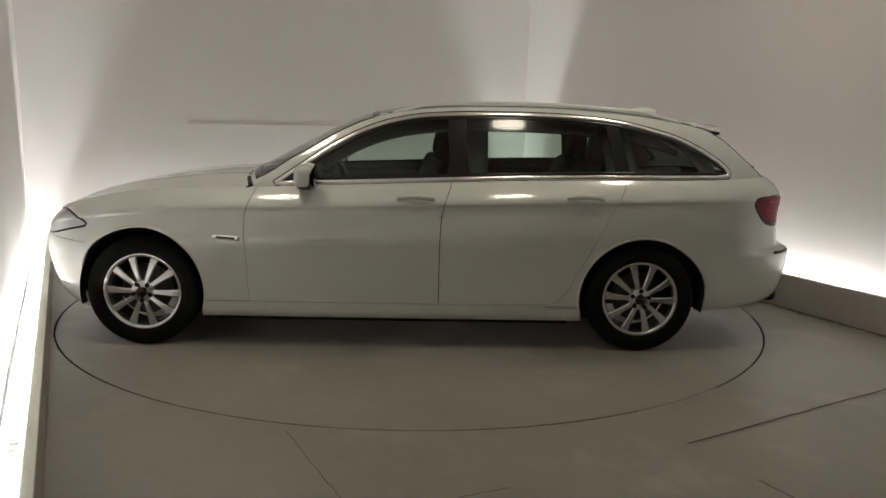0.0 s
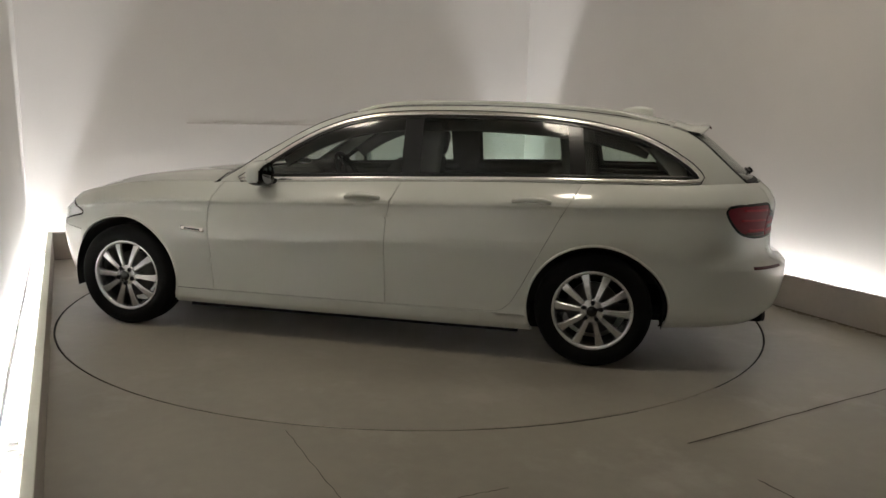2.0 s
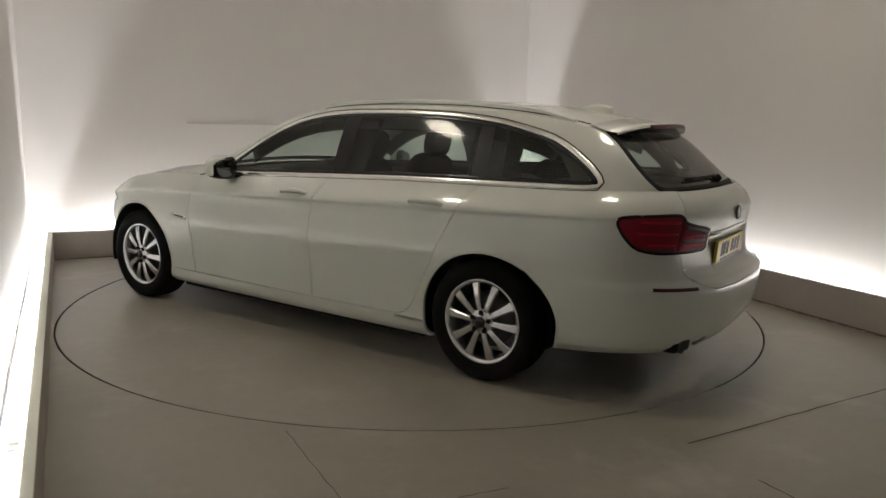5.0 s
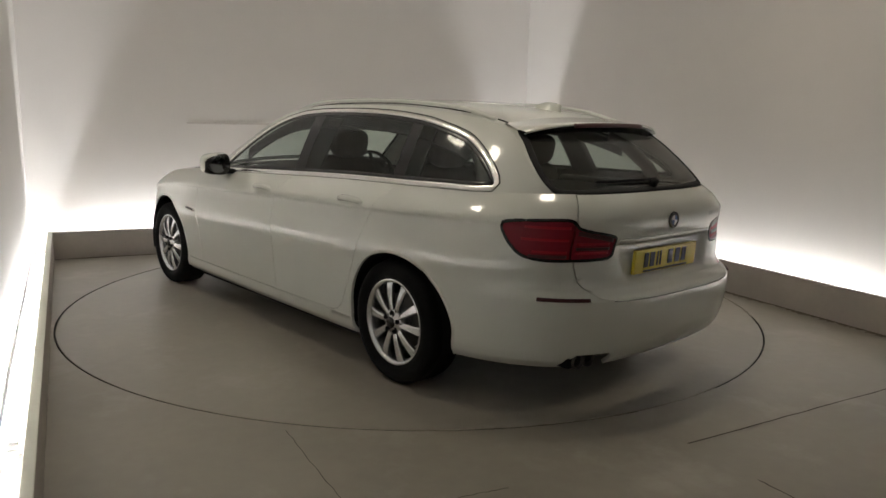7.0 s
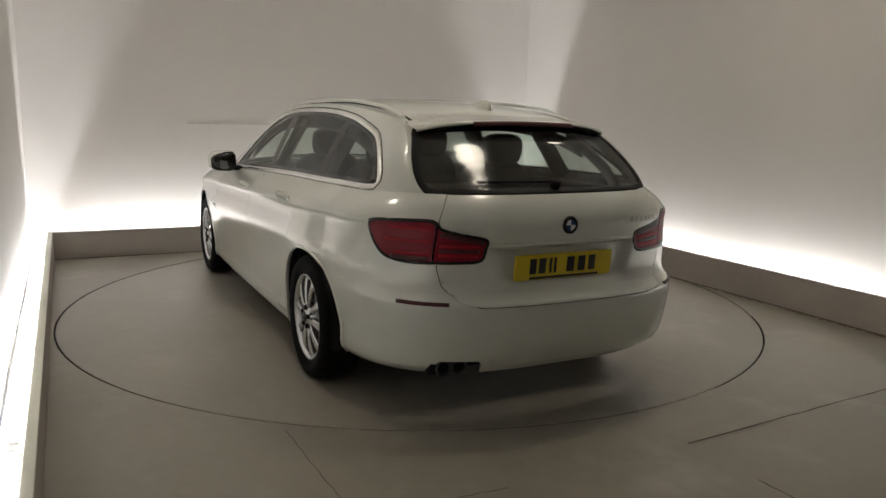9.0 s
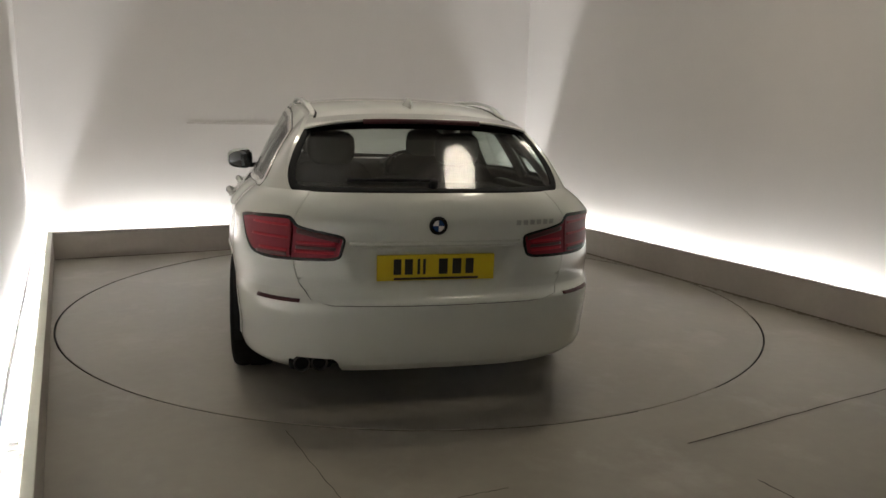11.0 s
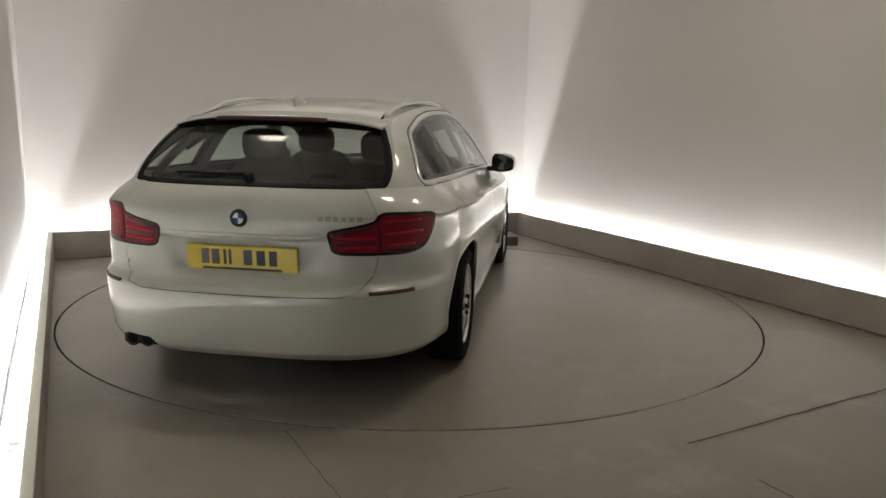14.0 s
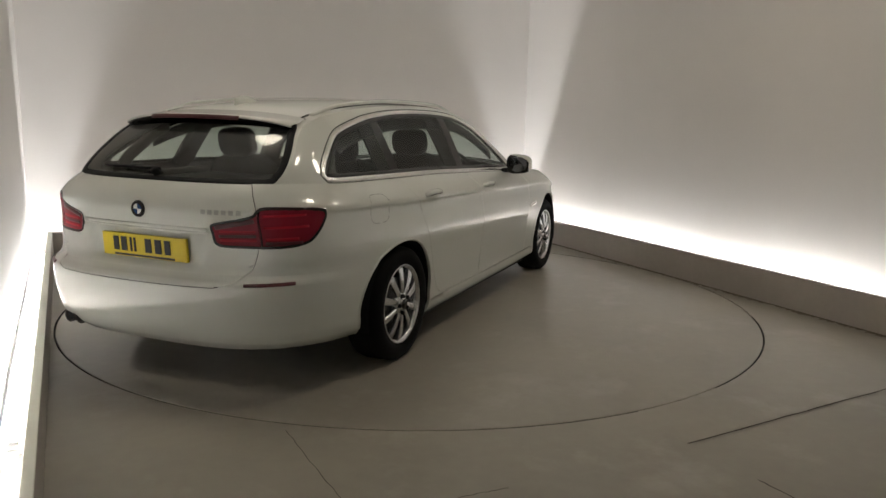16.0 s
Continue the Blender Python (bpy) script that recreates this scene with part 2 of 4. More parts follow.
# a low dark box on the floor in the far corner
M_BOX = material("dark_brown_steel", (0.055, 0.042, 0.034), 0.5, grain=0.1, stain=0.15, bump=0.1)
M_LID = material("worn_lid", (0.24, 0.21, 0.185), 0.5, grain=0.1, stain=0.15)
drive = thing("drive_box", None, None, "low dark brown steel box on the floor beside the turntable", "box", at=pose(0.933, 2.585, 0.0, 0, 0, 9))
part("casing", box(-0.16, 0.16, -0.14, 0.14, 0.0, 0.094, 0.005), M_BOX, drive, "dark brown casing")
part("lid", box(-0.165, 0.165, -0.145, 0.145, 0.0945, 0.104, 0.004), M_LID, drive, "paler worn lid")
# ---- the car ----
M_PAINT = material("white_car_paint", (0.655, 0.672, 0.62), 0.32, grain=0.01, scale=300, stain=0.015, coat=1.0, coat_ior=1.6, coat_rough=0.06)
M_BLACK = material("black_plastic", (0.008, 0.008, 0.009), 0.6, grain=0.15, scale=80, stain=0.1, ior=1.25)
M_GLOSSBLACK = material("gloss_black", (0.008, 0.008, 0.009), 0.22, coat=0.25, ior=1.4)
M_RUBBER = material("tyre_rubber", (0.008, 0.008, 0.008), 0.8, grain=0.2, scale=60, stain=0.15, bump=0.2, ior=1.2)
M_CHROME = material("chrome", (0.88, 0.88, 0.86), 0.22, metal=1.0, grain=0.03, stain=0.04)
M_ALLOY = material("alloy", (0.60, 0.61, 0.62), 0.26, metal=0.9, grain=0.05, scale=90, stain=0.06)
M_SILVER = material("badge_silver", (0.42, 0.43, 0.41), 0.4, metal=0.3, grain=0.05, stain=0.05)
M_PIPE = material("sooty_steel", (0.10, 0.095, 0.09), 0.35, metal=0.9, grain=0.2, stain=0.2)
M_MIRROR = material("mirror_glass", (0.22, 0.23, 0.25), 0.03, metal=1.0)
M_DISCBRAKE = material("brake_disc", (0.07, 0.066, 0.062), 0.45, metal=0.8, grain=0.15, stain=0.1)
M_RED = material("red_lens", (0.185, 0.006, 0.017), 0.45, ior=1.3, coat=0.12, grain=0.05, scale=90, stain=0.05)
M_DEEPRED = material("deep_red_lens", (0.055, 0.004, 0.007), 0.4, grain=0.1, stain=0.1)
M_PALERED = material("red_light_guide", (0.32, 0.012, 0.024), 0.5, ior=1.3)
M_CLEAR = material("clear_lens", (0.55, 0.57, 0.58), 0.08, metal=0.35, coat=0.8, grain=0.06, scale=30, stain=0.05)
M_YELLOW = material("yellow_plate", (0.66, 0.50, 0.02), 0.35, grain=0.04, scale=120, stain=0.05, coat=0.2)
M_INK = material("plate_ink", (0.015, 0.014, 0.012), 0.4)
M_BLUE = material("badge_blue", (0.02, 0.06, 0.18), 0.2, coat=0.5)
M_WHITE = material("badge_white", (0.75, 0.75, 0.75), 0.25, coat=0.5)
M_SEAT = material("dark_seat_cloth", (0.020, 0.018, 0.017), 0.8, grain=0.12, scale=140, stain=0.1, bump=0.3)
M_TRIM = material("dark_trim", (0.010, 0.010, 0.010), 0.6, grain=0.1, scale=120, stain=0.08)
M_HEAD = material("pale_headlining", (0.16, 0.148, 0.135), 0.9, grain=0.05, scale=120, stain=0.04)
M_PANE = glass("side_glass", (0.66, 0.745, 0.695))
M_REARPANE = glass("rear_glass", (0.66, 0.69, 0.665), haze=0.045)
M_SCREEN = glass("windscreen_glass", (0.82, 0.86, 0.83))
SHIFT = (0.126, 0.358)           # the car's axle midpoint from the turntable's centre, in the car's own axes


def smooth_curve(pts):
    """A monotone cubic through the points, as a function."""
    pts = sorted(pts)
    x, y = np.array([q[0] for q in pts]), np.array([q[1] for q in pts])
    h = np.diff(x)
    d = np.diff(y) / h
    m = np.zeros(len(x))
    for i in range(1, len(x) - 1):
        if d[i - 1] * d[i] > 0:
            a, b = 2 * h[i] + h[i - 1], h[i] + 2 * h[i - 1]
            m[i] = (a + b) / (a / d[i - 1] + b / d[i])
    m[0], m[-1] = d[0], d[-1]

    def f(t):
        t = min(max(t, x[0]), x[-1])
        i = min(max(int(np.searchsorted(x, t)) - 1, 0), len(h) - 1)
        s = (t - x[i]) / h[i]
        return float((1 + 2 * s) * (1 - s) ** 2 * y[i] + s * (1 - s) ** 2 * h[i] * m[i] + s * s * (3 - 2 * s) * y[i + 1] + s * s * (s - 1) * h[i] * m[i + 1])
    return f


XA, XB = 1.50, -1.72             # where the flanks begin to turn into nose and tail
NOSE, TAIL = 1.22, 1.30          # lengths of the turns along the skin
belt_z = smooth_curve([(2.23, 0.715), (2.1, 0.772), (1.95, 0.828), (1.75, 0.876), (1.45, 0.922), (1.1, 0.948), (0.75, 0.957), (0.39, 0.972), (-0.32, 1.002), (-1.0, 1.026), (-1.93, 1.041), (-2.28, 1.052), (-2.42, 1.052)])
sill_z = smooth_curve([(2.75, 0.20), (2.2, 0.20), (1.9, 0.18), (1.1, 0.172), (-1.1, 0.172), (-1.5, 0.20), (-1.85, 0.235), (-2.3, 0.258), (-3.1, 0.262)])
girth = smooth_curve([(0, 0.845), (0.05, 0.885), (0.11, 0.896), (0.15, 0.894), (0.30, 0.905), (0.48, 0.918), (0.585, 0.9285), (0.62, 0.929), (0.72, 0.920), (0.80, 0.9115), (0.832, 0.9125), (0.85, 0.9185), (0.868, 0.9145), (0.90, 0.894), (0.95, 0.855), (1.0, 0.802)])
plan_taper = smooth_curve([(1.50, 1.0), (1.0, 1.012), (0.3, 1.022), (-0.5, 1.026), (-1.2, 1.022), (-1.5, 1.007), (-1.72, 0.971)])
nose_x = smooth_curve([(0, 2.09), (0.08, 2.19), (0.3, 2.262), (0.6, 2.29), (0.8, 2.275), (0.92, 2.245), (1.0, 2.21)])
tail_x = smooth_curve([(0, -2.48), (0.06, -2.54), (0.18, -2.585), (0.36, -2.605), (0.42, -2.60), (0.445, -2.57), (0.47, -2.53), (0.54, -2.505), (0.68, -2.50), (0.83, -2.515), (0.93, -2.485), (1.0, -2.425)])


def corner_table(reach, n):
    a = np.linspace(0, math.pi / 2, 400)
    x, y = reach * np.sin(a) ** (2 / n), 0.91 * np.cos(a) ** (2 / n)
    l = np.concatenate([[0], np.cumsum(np.hypot(np.diff(x), np.diff(y)))])
    return l / l[-1], a


TAB_T, TAB_N = corner_table(0.79, 3.1), corner_table(0.80, 2.4)


def skin(c, v):
    """The lower body's left skin: c runs along the flank as x and on round nose and tail, v from sill to belt."""
    if c > XA:
        s = min((c - XA) / NOSE, 1.0)
        a = float(np.interp(s, *TAB_N))
        X, n = nose_x(v), 2.4
        x = XA + (X - XA) * math.sin(a) ** (2 / n)
        y = girth(v) * plan_taper(XA) * max(math.cos(a), 0) ** (2 / n)
        zt = belt_z(XA + (2.22 - XA) * math.sin(a) ** (2 / n))
        zb = sill_z(c)
    elif c < XB:
        s = min((XB - c) / TAIL, 1.0)
        a = float(np.interp(s, *TAB_T))
        X, n = tail_x(v), 3.1
        w = girth(v) * plan_taper(XB)
        x = XB + (X - XB) * math.sin(a) ** (2 / n)
        y = w * max(math.cos(a), 0) ** (2 / n)
        zt, zb = belt_z(x), sill_z(c)
        # the plate sits in a shallow trapezoid recess of the tailgate
        z = zb + (zt - zb) * v
        half = 0.30 + 0.46 * (z - 0.64)
        step = lambda t: (lambda k: k * k * (3 - 2 * k))(min(max(t, 0.0), 1.0))
        x += 0.030 * step((half + 0.03 - y) / 0.05) * step((z - 0.632) / 0.045) * step((0.832 - z) / 0.016)
    else:
        x, y, zt, zb = c, girth(v) * plan_taper(c), belt_z(c), sill_z(c)
    return Vector((x, y, zb + (zt - zb) * v))


def level(c, z):
    p0, p1 = skin(c, 0.0).z, skin(c, 1.0).z
    return (z - p0) / (p1 - p0)


def tail_c(y):
    """The skin coordinate at which the tail's outline is y from the centre line."""
    lo, hi = 0.0, 1.0
    for _ in range(40):
        s = (lo + hi) / 2
        if skin(XB - TAIL * s, 0.7).y > y:
            lo = s
        else:
            hi = s
    return XB - TAIL * (lo + hi) / 2


def inside(poly, x, y):
    hit = False
    for (x0, y0), (x1, y1) in zip(poly, poly[1:] + poly[:1]):
        if (y0 > y) != (y1 > y) and x < (x1 - x0) * (y - y0) / (y1 - y0) + x0:
            hit = not hit
    return hit


def flat_grid(us, vs):
    bm = bmesh.new()
    rows = [[bm.verts.new((u, 0, v)) for v in vs] for u in us]
    for a, b in zip(rows, rows[1:]):
        for i in range(len(vs) - 1):
            bm.faces.new((a[i], a[i + 1], b[i + 1], b[i]))
    return bm


def score(bm, poly):
    """Cut the flat sheet along a closed outline."""
    for (x0, y0), (x1, y1) in zip(poly, poly[1:] + poly[:1]):
        if abs(x0 - x1) + abs(y0 - y1) < 1e-7:
            continue
        lox, hix, loy, hiy = min(x0, x1) - 0.004, max(x0, x1) + 0.004, min(y0, y1) - 0.004, max(y0, y1) + 0.004
        near = []
        for f in bm.faces:
            xs, ys = [q.co.x for q in f.verts], [q.co.z for q in f.verts]
            if max(xs) >= lox and min(xs) <= hix and max(ys) >= loy and min(ys) <= hiy:
                near.append(f)
        geom = list({g for f in near for g in (f, *f.edges, *f.verts)})
        bmesh.ops.bisect_plane(bm, geom=geom, dist=1e-5, plane_co=(x0, 0, y0), plane_no=(y1 - y0, 0, -(x1 - x0)))


def lift(faces, surface, side=1):
    """New mesh of these flat faces, laid on the surface; side -1 mirrors it to the car's right."""
    bm, made = bmesh.new(), {}
    for f in faces:
        vs = []
        for q in f.verts:
            k = (round(q.co.x, 5), round(q.co.z, 5))
            if k not in made:
                p = surface(q.co.x, q.co.z)
                made[k] = bm.verts.new((p.x, p.y * side, p.z))
            if made[k] not in vs:
                vs.append(made[k])
        if len(vs) > 2:
            try:
                bm.faces.new(vs)
            except ValueError:
                pass
    bmesh.ops.remove_doubles(bm, verts=bm.verts, dist=1e-5)
    bmesh.ops.recalc_face_normals(bm, faces=bm.faces)
    # outward: away from a point on the axis
    tot = sum((f.calc_area() * f.normal.dot(f.calc_center_median() - Vector((f.calc_center_median().x * 0.75, 0, 0.6)))) for f in bm.faces)
    if tot < 0:
        bmesh.ops.reverse_faces(bm, faces=bm.faces)
    return bm


def rim_edges(bm):
    return [e for e in bm.edges if len(e.link_faces) == 1]


def panel(bm, gap=0.0028, depth=0.016, keep_axis=True, soft=0.003):
    """Draw the panel's border back by half a joint and turn it inward as a flange, so that joints are real grooves."""
    bm.normal_update()
    move = {}
    for e in rim_edges(bm):
        f = e.link_faces[0]
        mid = (e.verts[0].co + e.verts[1].co) / 2
        if keep_axis and abs(mid.y) < 1e-4:
            continue
        d = (e.verts[1].co - e.verts[0].co)
        if d.length < 1e-7:
            continue
        t = f.normal.cross(d.normalized())
        if t.dot(f.calc_center_median() - mid) < 0:
            t = -t
        for q in e.verts:
            move[q] = move.get(q, Vector()) + t * d.length
    normals = {q: q.normal.copy() for q in bm.verts}
    for q, t in move.items():
        if t.length > 1e-9:
            q.co += t.normalized() * gap
            if keep_axis and abs(q.co.y) < 1e-3:
                q.co.y = 0
    edges = [e for e in rim_edges(bm) if not (keep_axis and abs(e.verts[0].co.y) < 1e-4 and abs(e.verts[1].co.y) < 1e-4)]
    old = {q for e in edges for q in e.verts}
    out = bmesh.ops.extrude_edge_only(bm, edges=edges)["geom"]
    fresh = [g for g in out if isinstance(g, bmesh.types.BMVert)]
    for q in fresh:
        for e in q.link_edges:
            o = e.other_vert(q)
            if o in normals and (o.co - q.co).length < 1e-6:
                q.co -= normals[o] * depth
                break
    for e in bm.edges:
        e.smooth = True
    for e in edges:
        if e.is_valid:
            e.smooth = False
    return bm


def mirror_join(bm):
    """Join a left half with its mirror image across the centre line."""
    src = [(list(f.verts), f) for f in bm.faces]
    twin = {q: (q if abs(q.co.y) < 1e-4 else bm.verts.new((q.co.x, -q.co.y, q.co.z))) for q in list(bm.verts)}
    sharp = [(e.verts[0], e.verts[1]) for e in bm.edges if not e.smooth]
    for vs, f in src:
        try:
            bm.faces.new([twin[q] for q in reversed(vs)])
        except ValueError:
            pass
    for a, b in sharp:
        e = bm.edges.get((twin[a], twin[b]))
        if e:
            e.smooth = False
    return bm


def sweep(pts, normals, wide, high, closed=False, taper=0.0):
    """A flat rounded bar along a path that lies on a surface."""
    bm = bmesh.new()
    n = len(pts)
    sec = [(-0.5, 0), (-0.5, 0.6), (-0.3, 1), (0.3, 1), (0.5, 0.6), (0.5, 0)]
    rows = []
    for i in range(n):
        a, b = (pts[(i - 1) % n], pts[(i + 1) % n]) if closed else (pts[max(i - 1, 0)], pts[min(i + 1, n - 1)])
        d = (b - a).normalized()
        nn = normals[i]
        s = d.cross(nn).normalized()
        rows.append([bm.verts.new(pts[i] + s * wide * u + nn * high * w) for u, w in sec])
    last = n if closed else n - 1
    for i in range(last):
        a, b = rows[i], rows[(i + 1) % n]
        for k in range(len(sec) - 1):
            bm.faces.new((a[k], a[k + 1], b[k + 1], b[k]))
    if not closed:
        bm.faces.new(rows[0])
        bm.faces.new(list(reversed(rows[-1])))
    bmesh.ops.recalc_face_normals(bm, faces=bm.faces)
    return bm


def mirrored(bm):
    bm = bm.copy()
    for q in bm.verts:
        q.co.y *= -1
    bmesh.ops.reverse_faces(bm, faces=bm.faces)
    return bm


car = thing("estate_car", None, None, "clean white five-door estate car standing on the turntable", "car")
BASE = pose(SHIFT[0], SHIFT[1], 0)


def cpart(name, bm, mat, label="", parent=None, smooth=True):
    """A part of the car, in the car's axes; sub-parts hang under their part."""
    return part(name, bm, mat, parent or car, label, smooth, at=(Matrix() if parent else BASE))


def both(name, make, mat, label="", parents=None, smooth=True):
    obs = []
    for k, side in enumerate((1, -1)):
        b = make()
        obs.append(cpart(name, b if side == 1 else mirrored(b), mat, label, parents[k] if parents else None, smooth))
    return obs


# -- outlines of the lower panels, in c and level --
def to_level(pts):
    return [(c, level(c, z)) for c, z in pts]


def arc(cx, cz, rx, rz, n=44):
    return [(cx + rx * math.cos(2 * math.pi * i / n), cz + rz * math.sin(2 * math.pi * i / n)) for i in range(n)]


def dense(pts, step=0.06):
    out = []
    for (a, b), (c, d) in zip(pts, pts[1:] + pts[:1]):
        k = max(1, int(math.hypot(c - a, d - b) / step))
        out += [(a + (c - a) * i / k, b + (d - b) * i / k) for i in range(k)]
    return out


def rounded(pts, times=2):
    """Cut the corners of a closed outline."""
    for _ in range(times):
        pts = [q for a, b in zip(pts, pts[1:] + pts[:1]) for q in ((0.78 * a[0] + 0.22 * b[0], 0.78 * a[1] + 0.22 * b[1]), (0.22 * a[0] + 0.78 * b[0], 0.22 * a[1] + 0.78 * b[1]))]
    return pts


c_gate, c_split, c_in, c_tip = tail_c(0.615), tail_c(0.63), tail_c(0.41), tail_c(0.842)
ARCH_F, ARCH_R = to_level(arc(1.484, 0.325, 0.362, 0.388)), to_level(arc(-1.490, 0.325, 0.378, 0.370))
SEAM_A = [(0.835, 0.90), (0.872, 0.80), (0.876, 0.70), (0.866, 0.50), (0.860, 0.278)]
SEAM_B = [(-0.335, 0.99), (-0.30, 0.90), (-0.277, 0.80), (-0.268, 0.65), (-0.268, 0.278)]
SEAM_C = [(-1.385, 1.02), (-1.345, 0.95), (-1.28, 0.835), (-1.17, 0.62), (-1.075, 0.43), (-1.02, 0.335), (-0.975, 0.295), (-0.93, 0.282)]
FRONT_DOOR = [(0.80, 1.05)] + to_level(SEAM_A) + to_level(list(reversed(SEAM_B))) + [(-0.34, 1.05)]
REAR_DOOR = [(-0.34, 1.05)] + to_level(SEAM_B) + to_level(list(reversed(SEAM_C))) + [(-1.39, 1.05)]
SILL = to_level([(1.3, 0.276), (-1.2, 0.276), (-1.2, 0.10), (1.3, 0.10)])
GATE = to_level([(c_gate + 0.005, 1.10), (c_gate, 0.74), (c_gate - 0.015, 0.66), (c_gate - 0.06, 0.603), (c_gate - 0.14, 0.583), (XB - TAIL - 0.02, 0.580), (XB - TAIL - 0.02, 1.10)])
LIGHT = to_level(rounded([(c_tip + 0.008, 0.905), (c_tip - 0.012, 0.938), (c_split + 0.10, 0.948), (c_split + 0.012, 0.948), (c_split - 0.008, 0.935), (c_split - 0.02, 0.905), (c_in + 0.03, 0.872), (c_in - 0.004, 0.860), (c_in + 0.002, 0.82), (c_in + 0.012, 0.766), (c_split - 0.08, 0.764), (c_split + 0.06, 0.764), (c_tip - 0.17, 0.768), (c_tip - 0.09, 0.785), (c_tip - 0.025, 0.850)]))
BUMPER_R = to_level(dense([(-1.80, 0.665), (tail_c(0.80), 0.662), (c_gate + 0.02, 0.655), (c_gate - 0.02, 0.62), (c_gate - 0.05, 0.40), (XB - TAIL - 0.02, 0.40), (XB - TAIL - 0.02, 0.10), (-1.80, 0.10)], 0.15))
BUMPER_F = to_level([(1.78, 0.61), (2.0, 0.62), (2.3, 0.625), (XA + NOSE + 0.02, 0.63), (XA + NOSE + 0.02, 0.1), (1.78, 0.1)])
HEAD = to_level(rounded([(1.755, 0.712), (1.85, 0.765), (1.98, 0.790), (2.15, 0.775), (2.35, 0.72), (2.40, 0.64), (2.25, 0.622), (2.05, 0.640), (1.90, 0.680)]))
EXHAUST = to_level([(tail_c(0.65), 0.15), (tail_c(0.65), 0.315), (tail_c(0.63), 0.336), (tail_c(0.47), 0.336), (tail_c(0.45), 0.315), (tail_c(0.45), 0.15)])
VENT_ROW = 34
us = [XA + NOSE - i * 0.0283 for i in range(int((NOSE + XA - XB + TAIL) / 0.0283) + 1)] + [XB - TAIL]
vs = sorted(set([i / VENT_ROW for i in range(VENT_ROW + 1)] + [0.585, 0.62, 0.832, 0.841, 0.85, 0.868, 0.478, 0.49, 0.505, 0.692, 0.70, 0.71, 0.718, 0.05, 0.42, 0.445, 0.47, 0.515, 0.54, 0.556, 0.745, 0.752, 0.76]))
sheet = flat_grid(us, vs)
for poly in (ARCH_F, ARCH_R, FRONT_DOOR, REAR_DOOR, SILL, GATE, LIGHT, BUMPER_R, BUMPER_F, HEAD, EXHAUST):
    score(sheet, poly)
groups = {}
for f in sheet.faces:
    q = f.calc_center_median()
    u, v = q.x, q.z
    if inside(ARCH_F, u, v) or inside(ARCH_R, u, v):
        continue
    if inside(LIGHT, u, v):
        k = "tail_light" if u > c_split else "gate_light"
    elif inside(HEAD, u, v):
        k = "headlight"
    elif inside(GATE, u, v):
        k = "tailgate"
    elif inside(SILL, u, v):
        k = "sill"
    elif inside(FRONT_DOOR, u, v):
        k = "front_door"
    elif inside(REAR_DOOR, u, v):
        k = "rear_door"
    elif inside(BUMPER_R, u, v) or (u < c_gate and v < 0.5):
        k = "rear_bumper"
    elif inside(BUMPER_F, u, v) or u > 2.45:
        k = "front_bumper"
    elif u > 0.6:
        k = "front_wing"
    else:
        k = "rear_quarter"
    groups.setdefault(k, []).append(f)
labels = {"tail_light": "dark red tail light cluster", "headlight": "clear headlight lens"}
made = {}
for k, faces in groups.items():
    if k == "rear_bumper":
        # the exhaust leaves through a notch on the left alone
        cut = [f for f in faces if not inside(EXHAUST, f.calc_center_median().x, f.calc_center_median().z)]
        whole = bmesh.new()
        for some, s in ((cut, 1), (faces, -1)):
            half = panel(lift(some, skin, s), 0.0)
            me = bpy.data.meshes.new("half")
            half.to_mesh(me)
            half.free()
            whole.from_mesh(me)
            bpy.data.meshes.remove(me)
        bmesh.ops.remove_doubles(whole, verts=[q for q in whole.verts if abs(q.co.y) < 1e-4], dist=1e-4)
        made[k] = [cpart(k, whole, M_PAINT, "white rear bumper")]
    elif k in ("tailgate", "front_bumper"):
        made[k] = [cpart(k, mirror_join(panel(lift(faces, skin), 0.0008 if k == "front_bumper" else 0.004)), M_PAINT, {"tailgate": "white tailgate", "front_bumper": "white front bumper"}[k])]
    elif k in ("tail_light", "gate_light", "headlight"):
        mat = M_CLEAR if k == "headlight" else M_RED
        made[k] = [cpart("tail_light" if k == "gate_light" else k, panel(lift(faces, skin, s), 0.005, 0.03, False), mat, labels.get(k, "dark red tail light on the tailgate")) for s in (1, -1)]
    else:
        made[k] = [cpart(k, panel(lift(faces, skin, s), 0.0 if k == "rear_quarter" else 0.0024, keep_axis=False), M_PAINT) for s in (1, -1)]
sheet.free()


def skin_normal(c, v):
    e = 0.004
    n = (skin(c - e, v) - skin(c + e, v)).cross(skin(c, min(v + e, 1)) - skin(c, v - e))
    n.normalize()
    return n if n.dot(skin(c, v) - Vector((skin(c, v).x * 0.75, 0, 0.6))) > 0 else -n


def on_skin(pts, proud=0.0):
    """Points and normals on the flank for pairs of c and height."""
    ps, ns = [], []
    for c, z in pts:
        v = level(c, z)
        n = skin_normal(c, v)
        ps.append(skin(c, v) + n * proud)
        ns.append(n)
    return ps, ns


def run(pts, n=24):
    out = []
    for (a, b), (c, d) in zip(pts, pts[1:]):
        out += [(a + (c - a) * i / n, b + (d - b) * i / n) for i in range(n)]
    return out + [pts[-1]]


